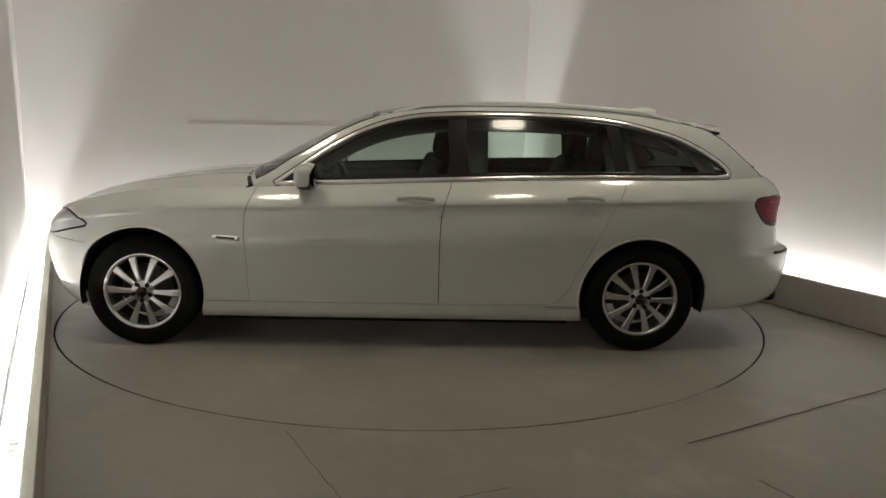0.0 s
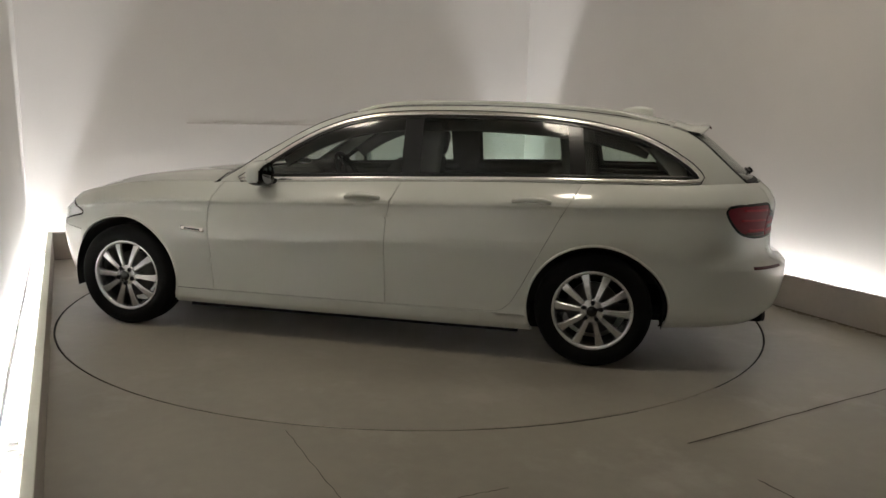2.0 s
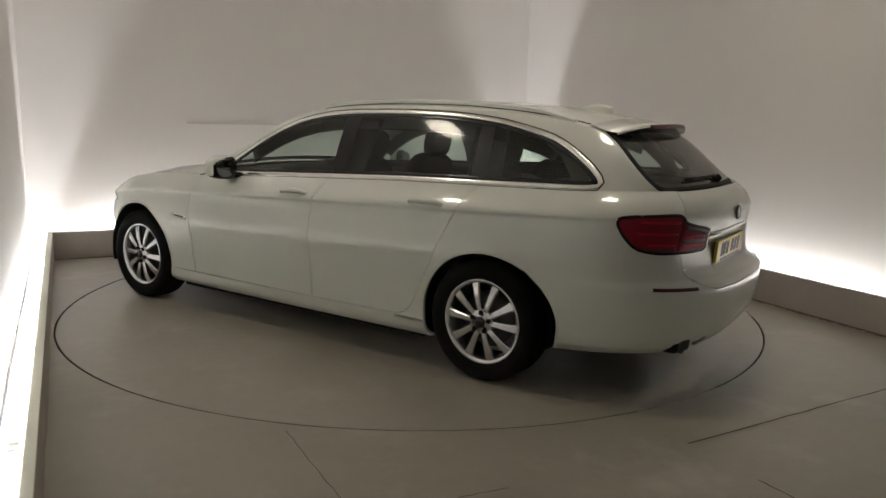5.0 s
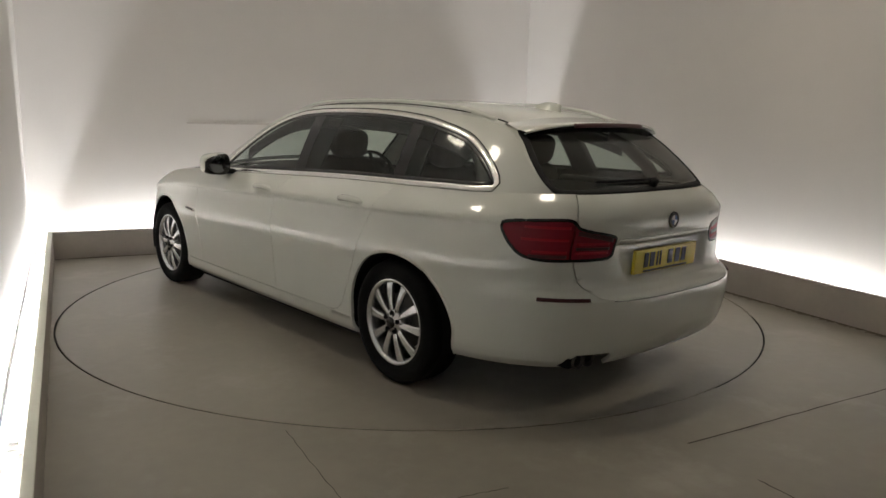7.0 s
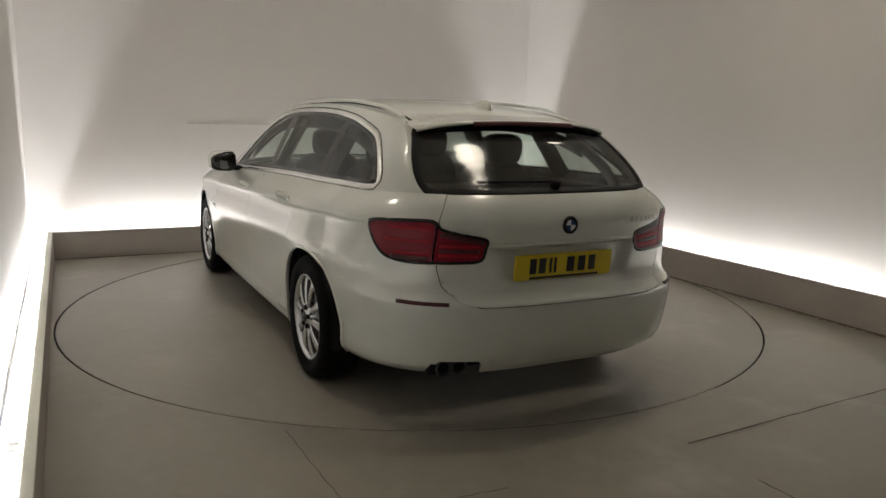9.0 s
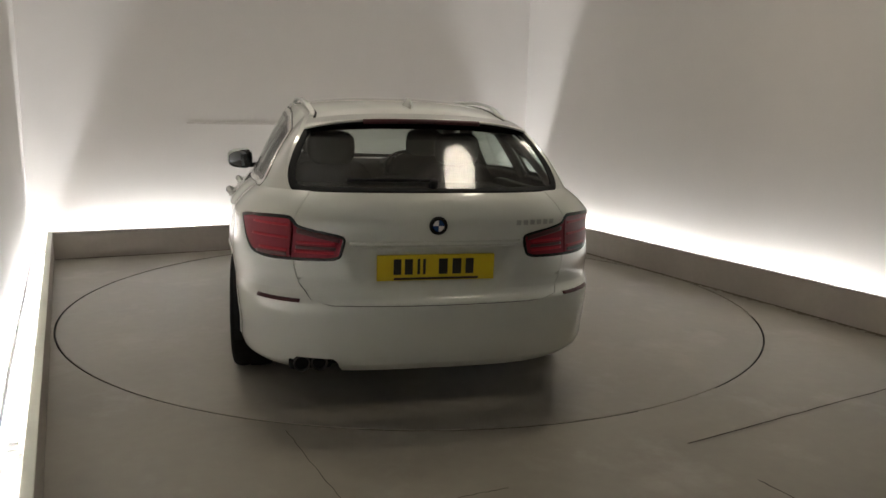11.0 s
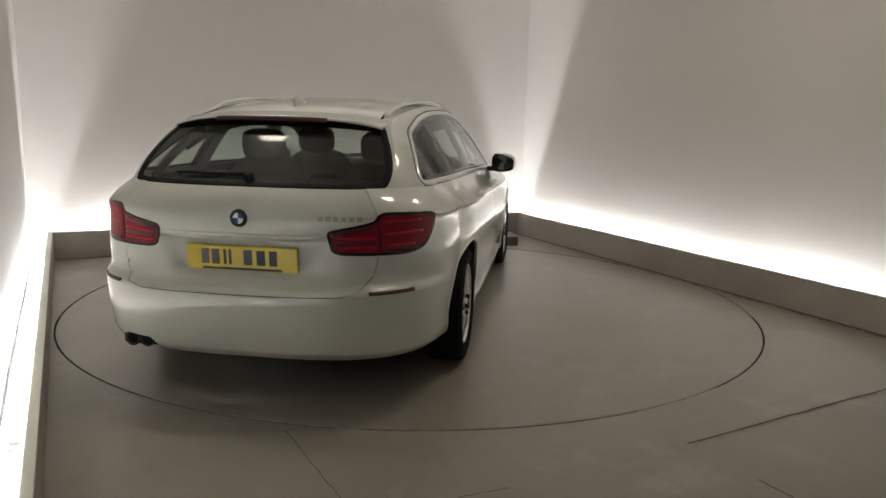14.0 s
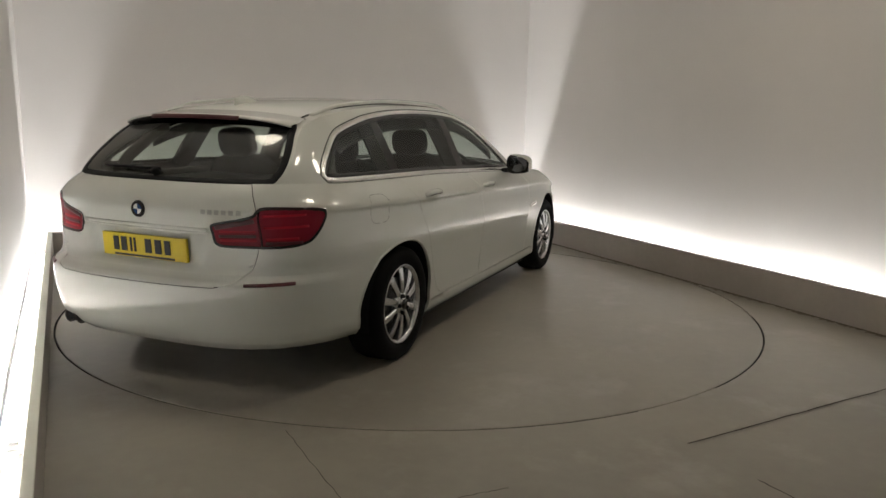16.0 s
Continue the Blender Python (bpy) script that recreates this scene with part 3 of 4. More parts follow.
# dark lining behind the joints, so that no light shines through them
def lining():
    b = flat_grid([XA + NOSE - i * 0.07 for i in range(int((NOSE + XA - XB + TAIL) / 0.07) + 1)] + [XB - TAIL], [i / 12 for i in range(13)])
    for poly in (ARCH_F, ARCH_R):
        score(b, poly)
    faces = [f for f in b.faces if not any(inside(p, f.calc_center_median().x, f.calc_center_median().z) for p in (ARCH_F, ARCH_R))]

    def inner(c, v):
        q = skin(c, v)
        return Vector((q.x * (0.992 if q.x > -1.9 else 0.992 - 0.03 * min((-1.9 - q.x) / 0.4, 1)), max(q.y - 0.022, 0) if q.y > 0.03 else q.y, q.z - 0.012 * v))
    out = mirror_join(lift(faces, inner))
    b.free()
    return out


cpart("inner_shell", lining(), M_BLACK, "black inner shell behind the panels")

# -- cabin: pillars, panes and roof --
top_z = smooth_curve([(0.84, 0.962), (0.74, 1.025), (0.62, 1.110), (0.5, 1.184), (0.36, 1.268), (0.19, 1.348), (0.02, 1.396), (-0.18, 1.426), (-0.45, 1.440), (-0.75, 1.443), (-1.05, 1.438), (-1.35, 1.420), (-1.6, 1.394), (-1.8, 1.362), (-1.93, 1.331), (-2.02, 1.282), (-2.12, 1.196), (-2.22, 1.106), (-2.285, 1.054)])
X0, X1 = 0.84, -2.285


def belt_y(x):
    if x >= XB:
        return girth(1.0) * plan_taper(x)
    X, n = tail_x(1.0), 3.1
    r = min((XB - x) / (XB - X), 1.0)
    return girth(1.0) * plan_taper(XB) * max(1 - r ** n, 0) ** (1 / n)


def flank(x, v):
    zb = belt_z(x)
    zt = max(top_z(x), zb + 0.001)
    z = zb + (zt - zb) * v
    k = min(max((-0.6 - x) / 1.3, 0.0), 1.0)
    lean = (0.45 + 0.17 * k * k * (3 - 2 * k)) * (z - zb) + 0.14 * (z - zb) ** 2
    return Vector((x, belt_y(x) - lean - 0.02 * v ** 5 * min((zt - zb) * 4, 1), z))


def flank_level(x, z):
    zb, zt = belt_z(x), max(top_z(x), belt_z(x) + 0.001)
    return (z - zb) / (zt - zb)


dlo_top = [(0.715, 0.972), (0.5, 1.116), (0.36, 1.208), (0.19, 1.295), (0.02, 1.352), (-0.18, 1.387), (-0.45, 1.402), (-0.75, 1.405), (-1.01, 1.399), (-1.35, 1.370), (-1.53, 1.336), (-1.71, 1.288), (-1.86, 1.219), (-1.97, 1.148), (-2.015, 1.108), (-2.032, 1.082), (-2.022, 1.063), (-1.985, 1.0555)]
dlo_fn = smooth_curve(dlo_top[:14])
DLO_Z = [(x, dlo_fn(x)) for x in [0.715 - i * (0.715 + 1.97) / 60 for i in range(61)]] + dlo_top[14:]

low = [(x, belt_z(x) + 0.014) for x in [-1.95 + i * (0.70 + 1.95) / 40 for i in range(41)]]
DLO = [(x, flank_level(x, z)) for x, z in DLO_Z + low]
PILLAR_B = [(-0.345, -0.2), (-0.325, 0.3), (-0.30, 1.2), (-0.415, 1.2), (-0.435, 0.3), (-0.455, -0.2)]
PILLAR_C = [(-1.335, -0.2), (-1.30, 0.5), (-1.26, 1.2), (-1.345, 1.2), (-1.385, 0.5), (-1.43, -0.2)]
SAIL = [(0.60, -0.5), (0.58, 1.5), (0.9, 1.5), (0.9, -0.5)]
sheet = flat_grid([X0 + (X1 - X0) * i / 110 for i in range(111)], [i / 14 for i in range(15)])
for poly in (DLO, PILLAR_B, PILLAR_C, SAIL):
    score(sheet, poly)
groups = {}
for f in sheet.faces:
    q = f.calc_center_median()
    u, v = q.x, q.z
    if inside(DLO, u, v):
        if inside(PILLAR_B, u, v):
            k = "door_pillar"
        elif inside(PILLAR_C, u, v):
            k = "rear_pillar"
        elif inside(SAIL, u, v):
            k = "sail_pillar"
        elif u > -0.39:
            k = "front_window"
        elif u > -1.35:
            k = "rear_window"
        else:
            k = "quarter_window"
    else:
        k = "roof_side"
    groups.setdefault(k, []).append(f)
owner = {"front_window": "front_door", "rear_window": "rear_door", "quarter_window": "rear_quarter", "door_pillar": "front_door", "rear_pillar": "rear_door", "sail_pillar": "front_door"}
for k, faces in groups.items():
    for i, s in enumerate((1, -1)):
        b = lift(faces, flank, s)
        if k == "roof_side":
            cpart("roof_side", b, M_PAINT, "white roof pillar frame")
        elif "pillar" in k:
            cpart("mirror_sail" if k == "sail_pillar" else "pillar_trim", b, M_GLOSSBLACK, "gloss black pillar trim", made[owner[k]][i])
        else:
            o = cpart("window", b, M_PANE, "tinted window pane", made[owner[k]][i])
            o.visible_shadow = False
sheet.free()


def flank_path(pts, proud):
    ps, ns = [], []
    for x, z in pts:
        v = flank_level(x, z)
        e = 0.01
        a = flank(x, v)
        n = (flank(x - e, flank_level(x - e, z)) - flank(x + e, flank_level(x + e, z))).cross(flank(x, v + 0.02) - flank(x, v - 0.02))
        n.normalize()
        n = n if n.y > 0 else -n
        ps.append(a + n * proud)
        ns.append(n)
    return ps, ns


both("chrome_trim", lambda: sweep(*flank_path(DLO_Z[:-1] + low, 0.0), 0.027, 0.007, True), M_CHROME, "bright chrome window surround")


def grown(pts, d):
    """The closed outline moved outward by d in the side view."""
    out, n = [], len(pts)
    for i in range(n):
        (a, b), (c, e) = pts[i - 1], pts[(i + 1) % n]
        l = math.hypot(c - a, e - b) or 1.0
        out.append((pts[i][0] + d * (e - b) / l, pts[i][1] - d * (c - a) / l))
    return out


RING = DLO_Z[:-1] + low
if sum(a[0] * b[1] - b[0] * a[1] for a, b in zip(RING, RING[1:] + RING[:1])) < 0:
    RING = RING[::-1]
both("window_seal", lambda: sweep(*flank_path(grown(RING, -0.021), -0.001), 0.022, 0.004, True), M_GLOSSBLACK, "black window seal")
both("trim_joint", lambda: sweep(*flank_path(grown(RING, 0.0165), -0.001), 0.006, 0.0025, True), M_BLACK, "thin dark joint round the window trim")

# -- roof strip: windscreen, roof skin, rear screen --
reach = smooth_curve([(0.84, 0.12), (0.5, 0.07), (0.19, 0.05), (-0.1, 0.03), (-0.4, 0.02), (-0.8, 0.0), (-1.5, -0.01), (-1.9, -0.05), (-2.05, -0.09), (-2.285, -0.125)])
crown = smooth_curve([(0.84, 0.055), (0.5, 0.035), (0.19, 0.03), (-0.2, 0.036), (-1.0, 0.045), (-1.7, 0.050), (-1.95, 0.030), (-2.285, 0.004)])


def roof(x, q):
    e = flank(x, 1.0)
    k = 1 - abs(q) ** 2.2
    return Vector((e.x + reach(x) * k, e.y * q, e.z + crown(x) * (1 - abs(q) ** 2.6)))


SCREEN_F = [(0.80, -0.90), (0.80, 0.90), (0.5, 0.925), (0.15, 0.92), (0.12, 0.88), (0.10, 0), (0.12, -0.88), (0.15, -0.92), (0.5, -0.925)]
SCREEN_R = [(-1.965, -0.93), (-1.965, 0.93), (-2.27, 0.97), (-2.282, 0.93), (-2.282, -0.93), (-2.27, -0.97)]
sheet = flat_grid([X0 + (X1 - X0) * i / 130 for i in range(131)], [-1 + i / 16 for i in range(33)])
for poly in (SCREEN_F, SCREEN_R):
    score(sheet, poly)
groups = {"windscreen": [], "rear_screen": [], "roof": [], "tail_frame": []}
for f in sheet.faces:
    q = f.calc_center_median()
    k = "windscreen" if inside(SCREEN_F, q.x, q.z) else "rear_screen" if inside(SCREEN_R, q.x, q.z) else "roof" if q.x > -1.93 else "tail_frame"
    groups[k].append(f)
made["windscreen"] = [cpart("windscreen", lift(groups["windscreen"], roof), M_SCREEN, "clear windscreen")]
made["rear_screen"] = [cpart("rear_screen", lift(groups["rear_screen"], roof), M_REARPANE, "tinted rear screen", made["tailgate"][0])]
for o in (made["windscreen"][0], made["rear_screen"][0]):
    o.visible_shadow = False
cpart("roof", lift(groups["roof"], roof), M_PAINT, "white roof skin")
cpart("tail_frame", lift(groups["tail_frame"], roof), M_PAINT, "white frame of the rear screen", made["tailgate"][0])
sheet.free()


def roof_path(pts, proud):
    ps, ns = [], []
    for x, q in pts:
        n = (roof(x - 0.01, q) - roof(x + 0.01, q)).cross(roof(x, q + 0.02) - roof(x, q - 0.02))
        n.normalize()
        n = n if n.z > 0 else -n
        ps.append(roof(x, q) + n * proud)
        ns.append(n)
    return ps, ns


def edge_band(poly, wide):
    pts = []
    for (a, b), (c, d) in zip(poly, poly[1:] + poly[:1]):
        pts += [(a + (c - a) * i / 12, b + (d - b) * i / 12) for i in range(12)]
    return sweep(*roof_path(pts, -0.002), wide, 0.005, True)


cpart("screen_seal", edge_band(SCREEN_R, 0.036), M_BLACK, "black printed border of the rear screen", made["tailgate"][0])
cpart("screen_seal", edge_band(SCREEN_F, 0.045), M_GLOSSBLACK, "black border of the windscreen", made["windscreen"][0])

# bonnet
hood_crown = smooth_curve([(2.23, 0.0), (2.1, 0.018), (1.9, 0.034), (1.5, 0.050), (1.1, 0.056), (0.84, 0.052)])
hood_reach = smooth_curve([(2.23, 0.0), (1.4, 0.0), (1.1, 0.05), (0.845, 0.118)])


def belt_half(x):
    if x <= XA:
        return girth(1.0) * plan_taper(x)
    r = min((x - XA) / (2.2201 - XA), 1.0)
    return girth(1.0) * plan_taper(XA) * max(1 - r ** 2.4, 0) ** (1 / 2.4)


def bonnet(x, q):
    k = 1 - abs(q) ** 2.0
    ridge = 0.010 * math.exp(-((abs(q) - 0.62) / 0.10) ** 2) * min(max((2.1 - x) * 2, 0), 1)
    return Vector((x + hood_reach(x) * k, belt_half(x) * q, belt_z(x) + hood_crown(x) * (1 - abs(q) ** 2.4) + ridge))


xs = [2.2195, 2.21, 2.19] + [2.16 - i * (2.16 - 0.845) / 44 for i in range(45)]
b = flat_grid(xs, [-1 + i / 14 for i in range(29)])
cpart("bonnet", panel(lift(list(b.faces), bonnet), 0.003, 0.02, False), M_PAINT, "white bonnet")
b.free()
cpart("cowl", sweep([bonnet(0.85, q / 10) + Vector((-0.02, 0, -0.012)) for q in range(-10, 11)], [Vector((0, 0, 1))] * 21, 0.10, 0.012), M_BLACK, "black cowl panel under the windscreen")

# floor pan and wheel wells
cpart("side_pan", box(-1.06, 1.06, -0.84, 0.84, 0.146, 0.199, 0.004), M_BLACK, "black underbody between the sills", smooth=False)
cpart("floor_pan", box(-1.30, 1.30, -0.70, 0.70, 0.142, 0.26, 0.02), M_BLACK, "black underbody", smooth=False)
for x0, x1 in ((-2.12, -1.305), (1.305, 1.95)):
    cpart("floor_pan", box(x0, x1, -0.52, 0.52, 0.195, 0.26, 0.02), M_BLACK, "black underbody", smooth=False)


def well(cx, rx, rz):
    b = bmesh.new()
    n = 26
    rows = []
    for i in range(n + 1):
        a = math.pi * (-0.07 + 1.14 * i / n)
        rows.append([b.verts.new((cx + rx * math.cos(a), y, 0.325 + rz * math.sin(a))) for y in (0.905, 0.89, 0.52)])
    for r0, r1 in zip(rows, rows[1:]):
        for k in range(2):
            b.faces.new((r0[k], r1[k], r1[k + 1], r0[k + 1]))
    b.faces.new([r[2] for r in rows])
    bmesh.ops.recalc_face_normals(b, faces=b.faces)
    return b


both("wheel_well", lambda: well(1.484, 0.366, 0.392), M_BLACK, "black wheel arch liner")
both("wheel_well", lambda: well(-1.490, 0.382, 0.374), M_BLACK, "black wheel arch liner")


def arch_lip(cx, rx, rz):
    pts = [(cx + rx * math.cos(math.pi * (-0.10 + 1.2 * i / 40)), 0.325 + rz * math.sin(math.pi * (-0.10 + 1.2 * i / 40))) for i in range(41)]
    ps, ns = on_skin([(c, max(z, sill_z(c) + 0.004)) for c, z in pts], -0.004)
    return sweep(ps, ns, 0.014, 0.009)


made["lipf"] = both("arch_lip", lambda: arch_lip(1.484, 0.366, 0.392), M_PAINT, "", made["front_wing"])
made["lipr"] = both("arch_lip", lambda: arch_lip(-1.490, 0.382, 0.374), M_PAINT, "", made["rear_quarter"])

# -- wheels --
R_TYRE, R_RIM = 0.328, 0.231


def spoke(a, b=None):
    b = b or bmesh.new()
    m = Matrix.Rotation(a, 4, "Y")
    rows = []
    for r, w, y, t in ((0.050, 0.028, 0.020, 0.03), (0.09, 0.031, 0.023, 0.03), (0.14, 0.037, 0.021, 0.03), (0.18, 0.043, 0.016, 0.03), (0.214, 0.053, 0.008, 0.03)):
        rows.append([b.verts.new(m @ Vector((x, yy, r))) for x, yy in ((-w / 2, y - 0.008), (-w / 2 + 0.007, y), (w / 2 - 0.007, y - 0.003), (w / 2, y - 0.008), (w / 2 - 0.004, y - t), (-w / 2 + 0.004, y - t))])
    for r0, r1 in zip(rows, rows[1:]):
        for k in range(6):
            b.faces.new((r0[k], r0[(k + 1) % 6], r1[(k + 1) % 6], r1[k]))
    bmesh.ops.recalc_face_normals(b, faces=b.faces)
    return b


AXIS = Matrix.Rotation(radians(-90), 4, "X")


def wheel(x, y, side, twist):
    root = part("wheel", lathe([(0.001, -0.06), (0.15, -0.06), (0.15, -0.085), (0.06, -0.085)], 36, m=AXIS), M_DISCBRAKE, car, "grey brake disc behind ten-spoke alloy wheel", True, at=BASE @ pose(x, y, 0.325, 0, 0, 0 if side > 0 else 180) @ Matrix.Rotation(twist, 4, "Y"))
    tread = [(R_RIM - 0.004, 0.012), (R_RIM + 0.012, 0.026), (R_RIM + 0.045, 0.034), (R_TYRE - 0.022, 0.026), (R_TYRE - 0.006, 0.008), (R_TYRE, -0.02), (R_TYRE - 0.005, -0.055), (R_TYRE - 0.005, -0.062), (R_TYRE, -0.066), (R_TYRE, -0.14), (R_TYRE - 0.006, -0.17), (R_TYRE - 0.03, -0.19), (R_RIM, -0.18)]
    part("tyre", lathe(tread, 56, m=AXIS), M_RUBBER, root, "black rubber tyre", True)
    part("rim", lathe([(R_RIM - 0.004, 0.010), (R_RIM, 0.017), (R_RIM - 0.006, 0.021), (R_RIM - 0.018, 0.015), (R_RIM - 0.026, 0.002), (R_RIM - 0.030, -0.05), (R_RIM - 0.034, -0.15)], 56, m=AXIS), M_ALLOY, root, "silver alloy rim", True)
    for k in range(10):
        # the spokes stand in five pairs
        a = 2 * math.pi * (k // 2) / 5 + (0.30 if k % 2 else -0.30)
        part("spoke", spoke(a), M_ALLOY, root, "silver alloy spoke")
    part("hub", lathe([(0.001, 0.030), (0.034, 0.028), (0.036, 0.022), (0.062, 0.020), (0.070, 0.010), (0.070, -0.06)], 36, m=AXIS), M_ALLOY, root, "", True)
    part("centre_cap", lathe([(0.001, 0.036), (0.026, 0.035), (0.031, 0.028)], 24, m=AXIS), M_GLOSSBLACK, root, "round dark centre cap", True)
    for k in range(5):
        a = 2 * math.pi * k / 5
        part("wheel_bolt", lathe([(0.001, 0.022), (0.0125, 0.022), (0.0125, 0.032), (0.008, 0.026)], 10, m=Matrix.Translation((0.052 * math.sin(a), 0, 0.052 * math.cos(a))) @ AXIS), M_BLACK, root, "", True)
    return root


for x, y, tw in ((1.484, 0.888, 0.58), (-1.484, 0.895, -0.07)):
    wheel(x, y, 1, tw)
    wheel(x, -y, -1, tw + 0.4)


# -- details of the flanks --
def handle():
    b = bmesh.new()
    n = 14
    rows = []
    for i in range(n + 1):
        s = i / n
        c = 0.11 - 0.22 * s
        bow = 0.006 + 0.030 * math.sin(math.pi * s) ** 0.6
        h = 0.017 * (0.55 + 0.45 * math.sin(math.pi * s) ** 0.5)
        rows.append([b.verts.new((c, bow + dy, dz * h)) for dy, dz in ((-0.014, 1), (0.0, 0.9), (0.006, 0.3), (0.006, -0.3), (0.0, -0.9), (-0.014, -1))])
    for r0, r1 in zip(rows, rows[1:]):
        for k in range(6):
            b.faces.new((r0[k], r0[(k + 1) % 6], r1[(k + 1) % 6], r1[k]))
    b.faces.new(rows[0])
    b.faces.new(rows[-1])
    bmesh.ops.recalc_face_normals(b, faces=b.faces)
    return b


def dish():
    return lathe([(0.001, 0.0015), (0.6, 0.0015), (0.95, 0.003), (1.0, 0.0)], 28, m=Matrix.Diagonal((0.095, 1, 0.034, 1)) @ AXIS)


for x, z, own in ((-0.125, 0.905, "front_door"), (-1.12, 0.925, "rear_door")):
    v = level(x, z)
    p, n = skin(x, v), skin_normal(x, v)
    tilt = Matrix.Translation(p) @ Matrix.Rotation(math.atan2(n.z, n.y), 4, "X")

    def placed(make):
        b = make()
        bmesh.ops.transform(b, matrix=tilt, verts=b.verts)
        return b
    both("door_handle", lambda: placed(handle), M_PAINT, "white bow door handle", made[own])
    both("handle_recess", lambda: placed(dish), M_PAINT, "", made[own])


def vent():
    return sweep(*on_skin(run([(1.055, 0.668), (0.895, 0.656)], 8), 0.0), 0.026, 0.007)


both("side_repeater", vent, M_CHROME, "chrome side repeater strip", made["front_wing"])
both("repeater_lens", lambda: sweep(*on_skin(run([(1.03, 0.666), (0.925, 0.659)], 8), 0.004), 0.010, 0.006), M_GLOSSBLACK, "dark slot in the side repeater", made["front_wing"])


def mirror_shell():
    b = bmesh.new()
    bmesh.ops.create_uvsphere(b, u_segments=24, v_segments=14, radius=1.0)
    for q in b.verts:
        x, y, z = q.co
        k = lambda t, e: math.copysign(abs(t) ** e, t)
        x, y, z = k(x, 0.7 if x > 0 else 0.42), k(y, 0.62), k(z, 0.62)
        if x < 0:
            x *= 0.80
        q.co = (0.505 + 0.062 * x + 0.012 * y, 0.950 + 0.096 * y, 1.025 + (0.075 - 0.008 * y) * z)
    bmesh.ops.recalc_face_normals(b, faces=b.faces)
    return b


def mirror_lower():
    b = mirror_shell()
    for q in b.verts:
        q.co.x -= 0.002
        q.co.z = 1.025 + (q.co.z - 1.025) * 0.97 - 0.004
        q.co.y = 0.950 + (q.co.y - 0.950) * 0.97
    return b




def mirror_cap():
    b = mirror_shell()
    for f in b.faces:
        f.material_index = 1 if f.calc_center_median().x < 0.4625 else 0
    return b


mirrors = both("wing_mirror", mirror_cap, [M_PAINT, M_GLOSSBLACK], "white door mirror shell with a dark back")
both("mirror_back", mirror_lower, M_GLOSSBLACK, "black mirror surround", mirrors)
both("mirror_glass", lambda: lathe([(0.001, 0), (0.9, 0), (1.0, -0.03)], 28, m=Matrix.Translation((0.4505, 0.950, 1.024)) @ Matrix.Rotation(radians(-90), 4, "Y") @ Matrix.Diagonal((0.060, 0.080, 0.1, 1))), M_MIRROR, "mirror glass", mirrors)
both("mirror_foot", lambda: box(0.46, 0.57, 0.775, 0.92, 0.955, 0.988, 0.010), M_BLACK, "black mirror foot", mirrors)


def rail():
    pts, ns = [], []
    for i in range(61):
        s = i / 60
        x = 0.02 - 1.80 * s
        lift_ = 0.021 * min(1.0, math.sin(math.pi * min(max(s, 0.0), 1.0)) * 2.6)
        q = roof(x, 0.93)
        pts.append(q + Vector((0, 0, lift_ - 0.004)))
        ns.append(Vector((0, 0.3, 0.95)).normalized())
    b = sweep(pts, ns, 0.030, 0.014)
    return b


both("roof_rail", rail, M_PAINT, "pale roof rail")


def rail_line():
    return sweep(*roof_path([(0.05 - 1.9 * i / 50, 0.90) for i in range(51)], -0.001), 0.014, 0.004)


both("roof_channel", rail_line, M_BLACK, "dark channel beside the roof rail")
# shark-fin aerial
b = bmesh.new()
rows = []
for s in range(9):
    t = s / 8
    h = 0.052 * math.sin(math.pi * min(0.62 * t + 0.02, 0.56)) ** 0.8
    w = 0.028 * math.sin(math.pi * (0.12 + 0.80 * t))
    x = -1.58 - 0.20 * t
    z0 = roof(x, 0).z - 0.004
    rows.append([b.verts.new((x, y, z0 + z)) for y, z in ((w, 0), (w * 0.45, h * 0.6), (0.004, h), (-0.004, h), (-w * 0.45, h * 0.6), (-w, 0))])
for r0, r1 in zip(rows, rows[1:]):
    for k in range(5):
        b.faces.new((r0[k], r0[k + 1], r1[k + 1], r1[k]))
b.faces.new(rows[0])
b.faces.new(rows[-1])
bmesh.ops.recalc_face_normals(b, faces=b.faces)
cpart("aerial_fin", b, M_PAINT, "white shark-fin aerial")


# fuel flap on the right rear quarter
flap = [(-1.72 + 0.085 * math.copysign(abs(math.cos(a)) ** 0.5, math.cos(a)), 0.895 + 0.075 * math.copysign(abs(math.sin(a)) ** 0.5, math.sin(a))) for a in [2 * math.pi * i / 40 for i in range(40)]]
cpart("fuel_flap", mirrored(sweep(*on_skin(flap, -0.0006), 0.002, 0.0008, True)), M_BLACK, "thin joint of the round-cornered fuel flap", made["rear_quarter"][1])

# -- details of the tail --
def spoiler():
    b = bmesh.new()
    rows = []
    for i in range(33):
        q = -1 + i / 16
        a = roof(-1.86, q * 0.96)
        e = roof(-1.955, q * 0.96)
        d = (e - a).normalized()
        back = 0.10 * (1 - 0.35 * abs(q) ** 4)
        tip = e + Vector((-back, 0, 0.004 + 0.012 * (1 - abs(q) ** 3) - 0.010 * abs(q) ** 6))
        rows.append([b.verts.new(p) for p in (a + Vector((0, 0, -0.004)), a + Vector((-0.02, 0, 0.006)), e + Vector((0, 0, 0.010 + 0.012 * (1 - abs(q) ** 3))), tip + Vector((0, 0, 0.006)), tip + Vector((-0.004, 0, -0.006)), e + Vector((-0.01, 0, -0.03)))])
    for r0, r1 in zip(rows, rows[1:]):
        for k in range(5):
            f = b.faces.new((r0[k], r0[k + 1], r1[k + 1], r1[k]))
            f.material_index = 1 if k >= 4 else 0
    bmesh.ops.recalc_face_normals(b, faces=b.faces)
    return b


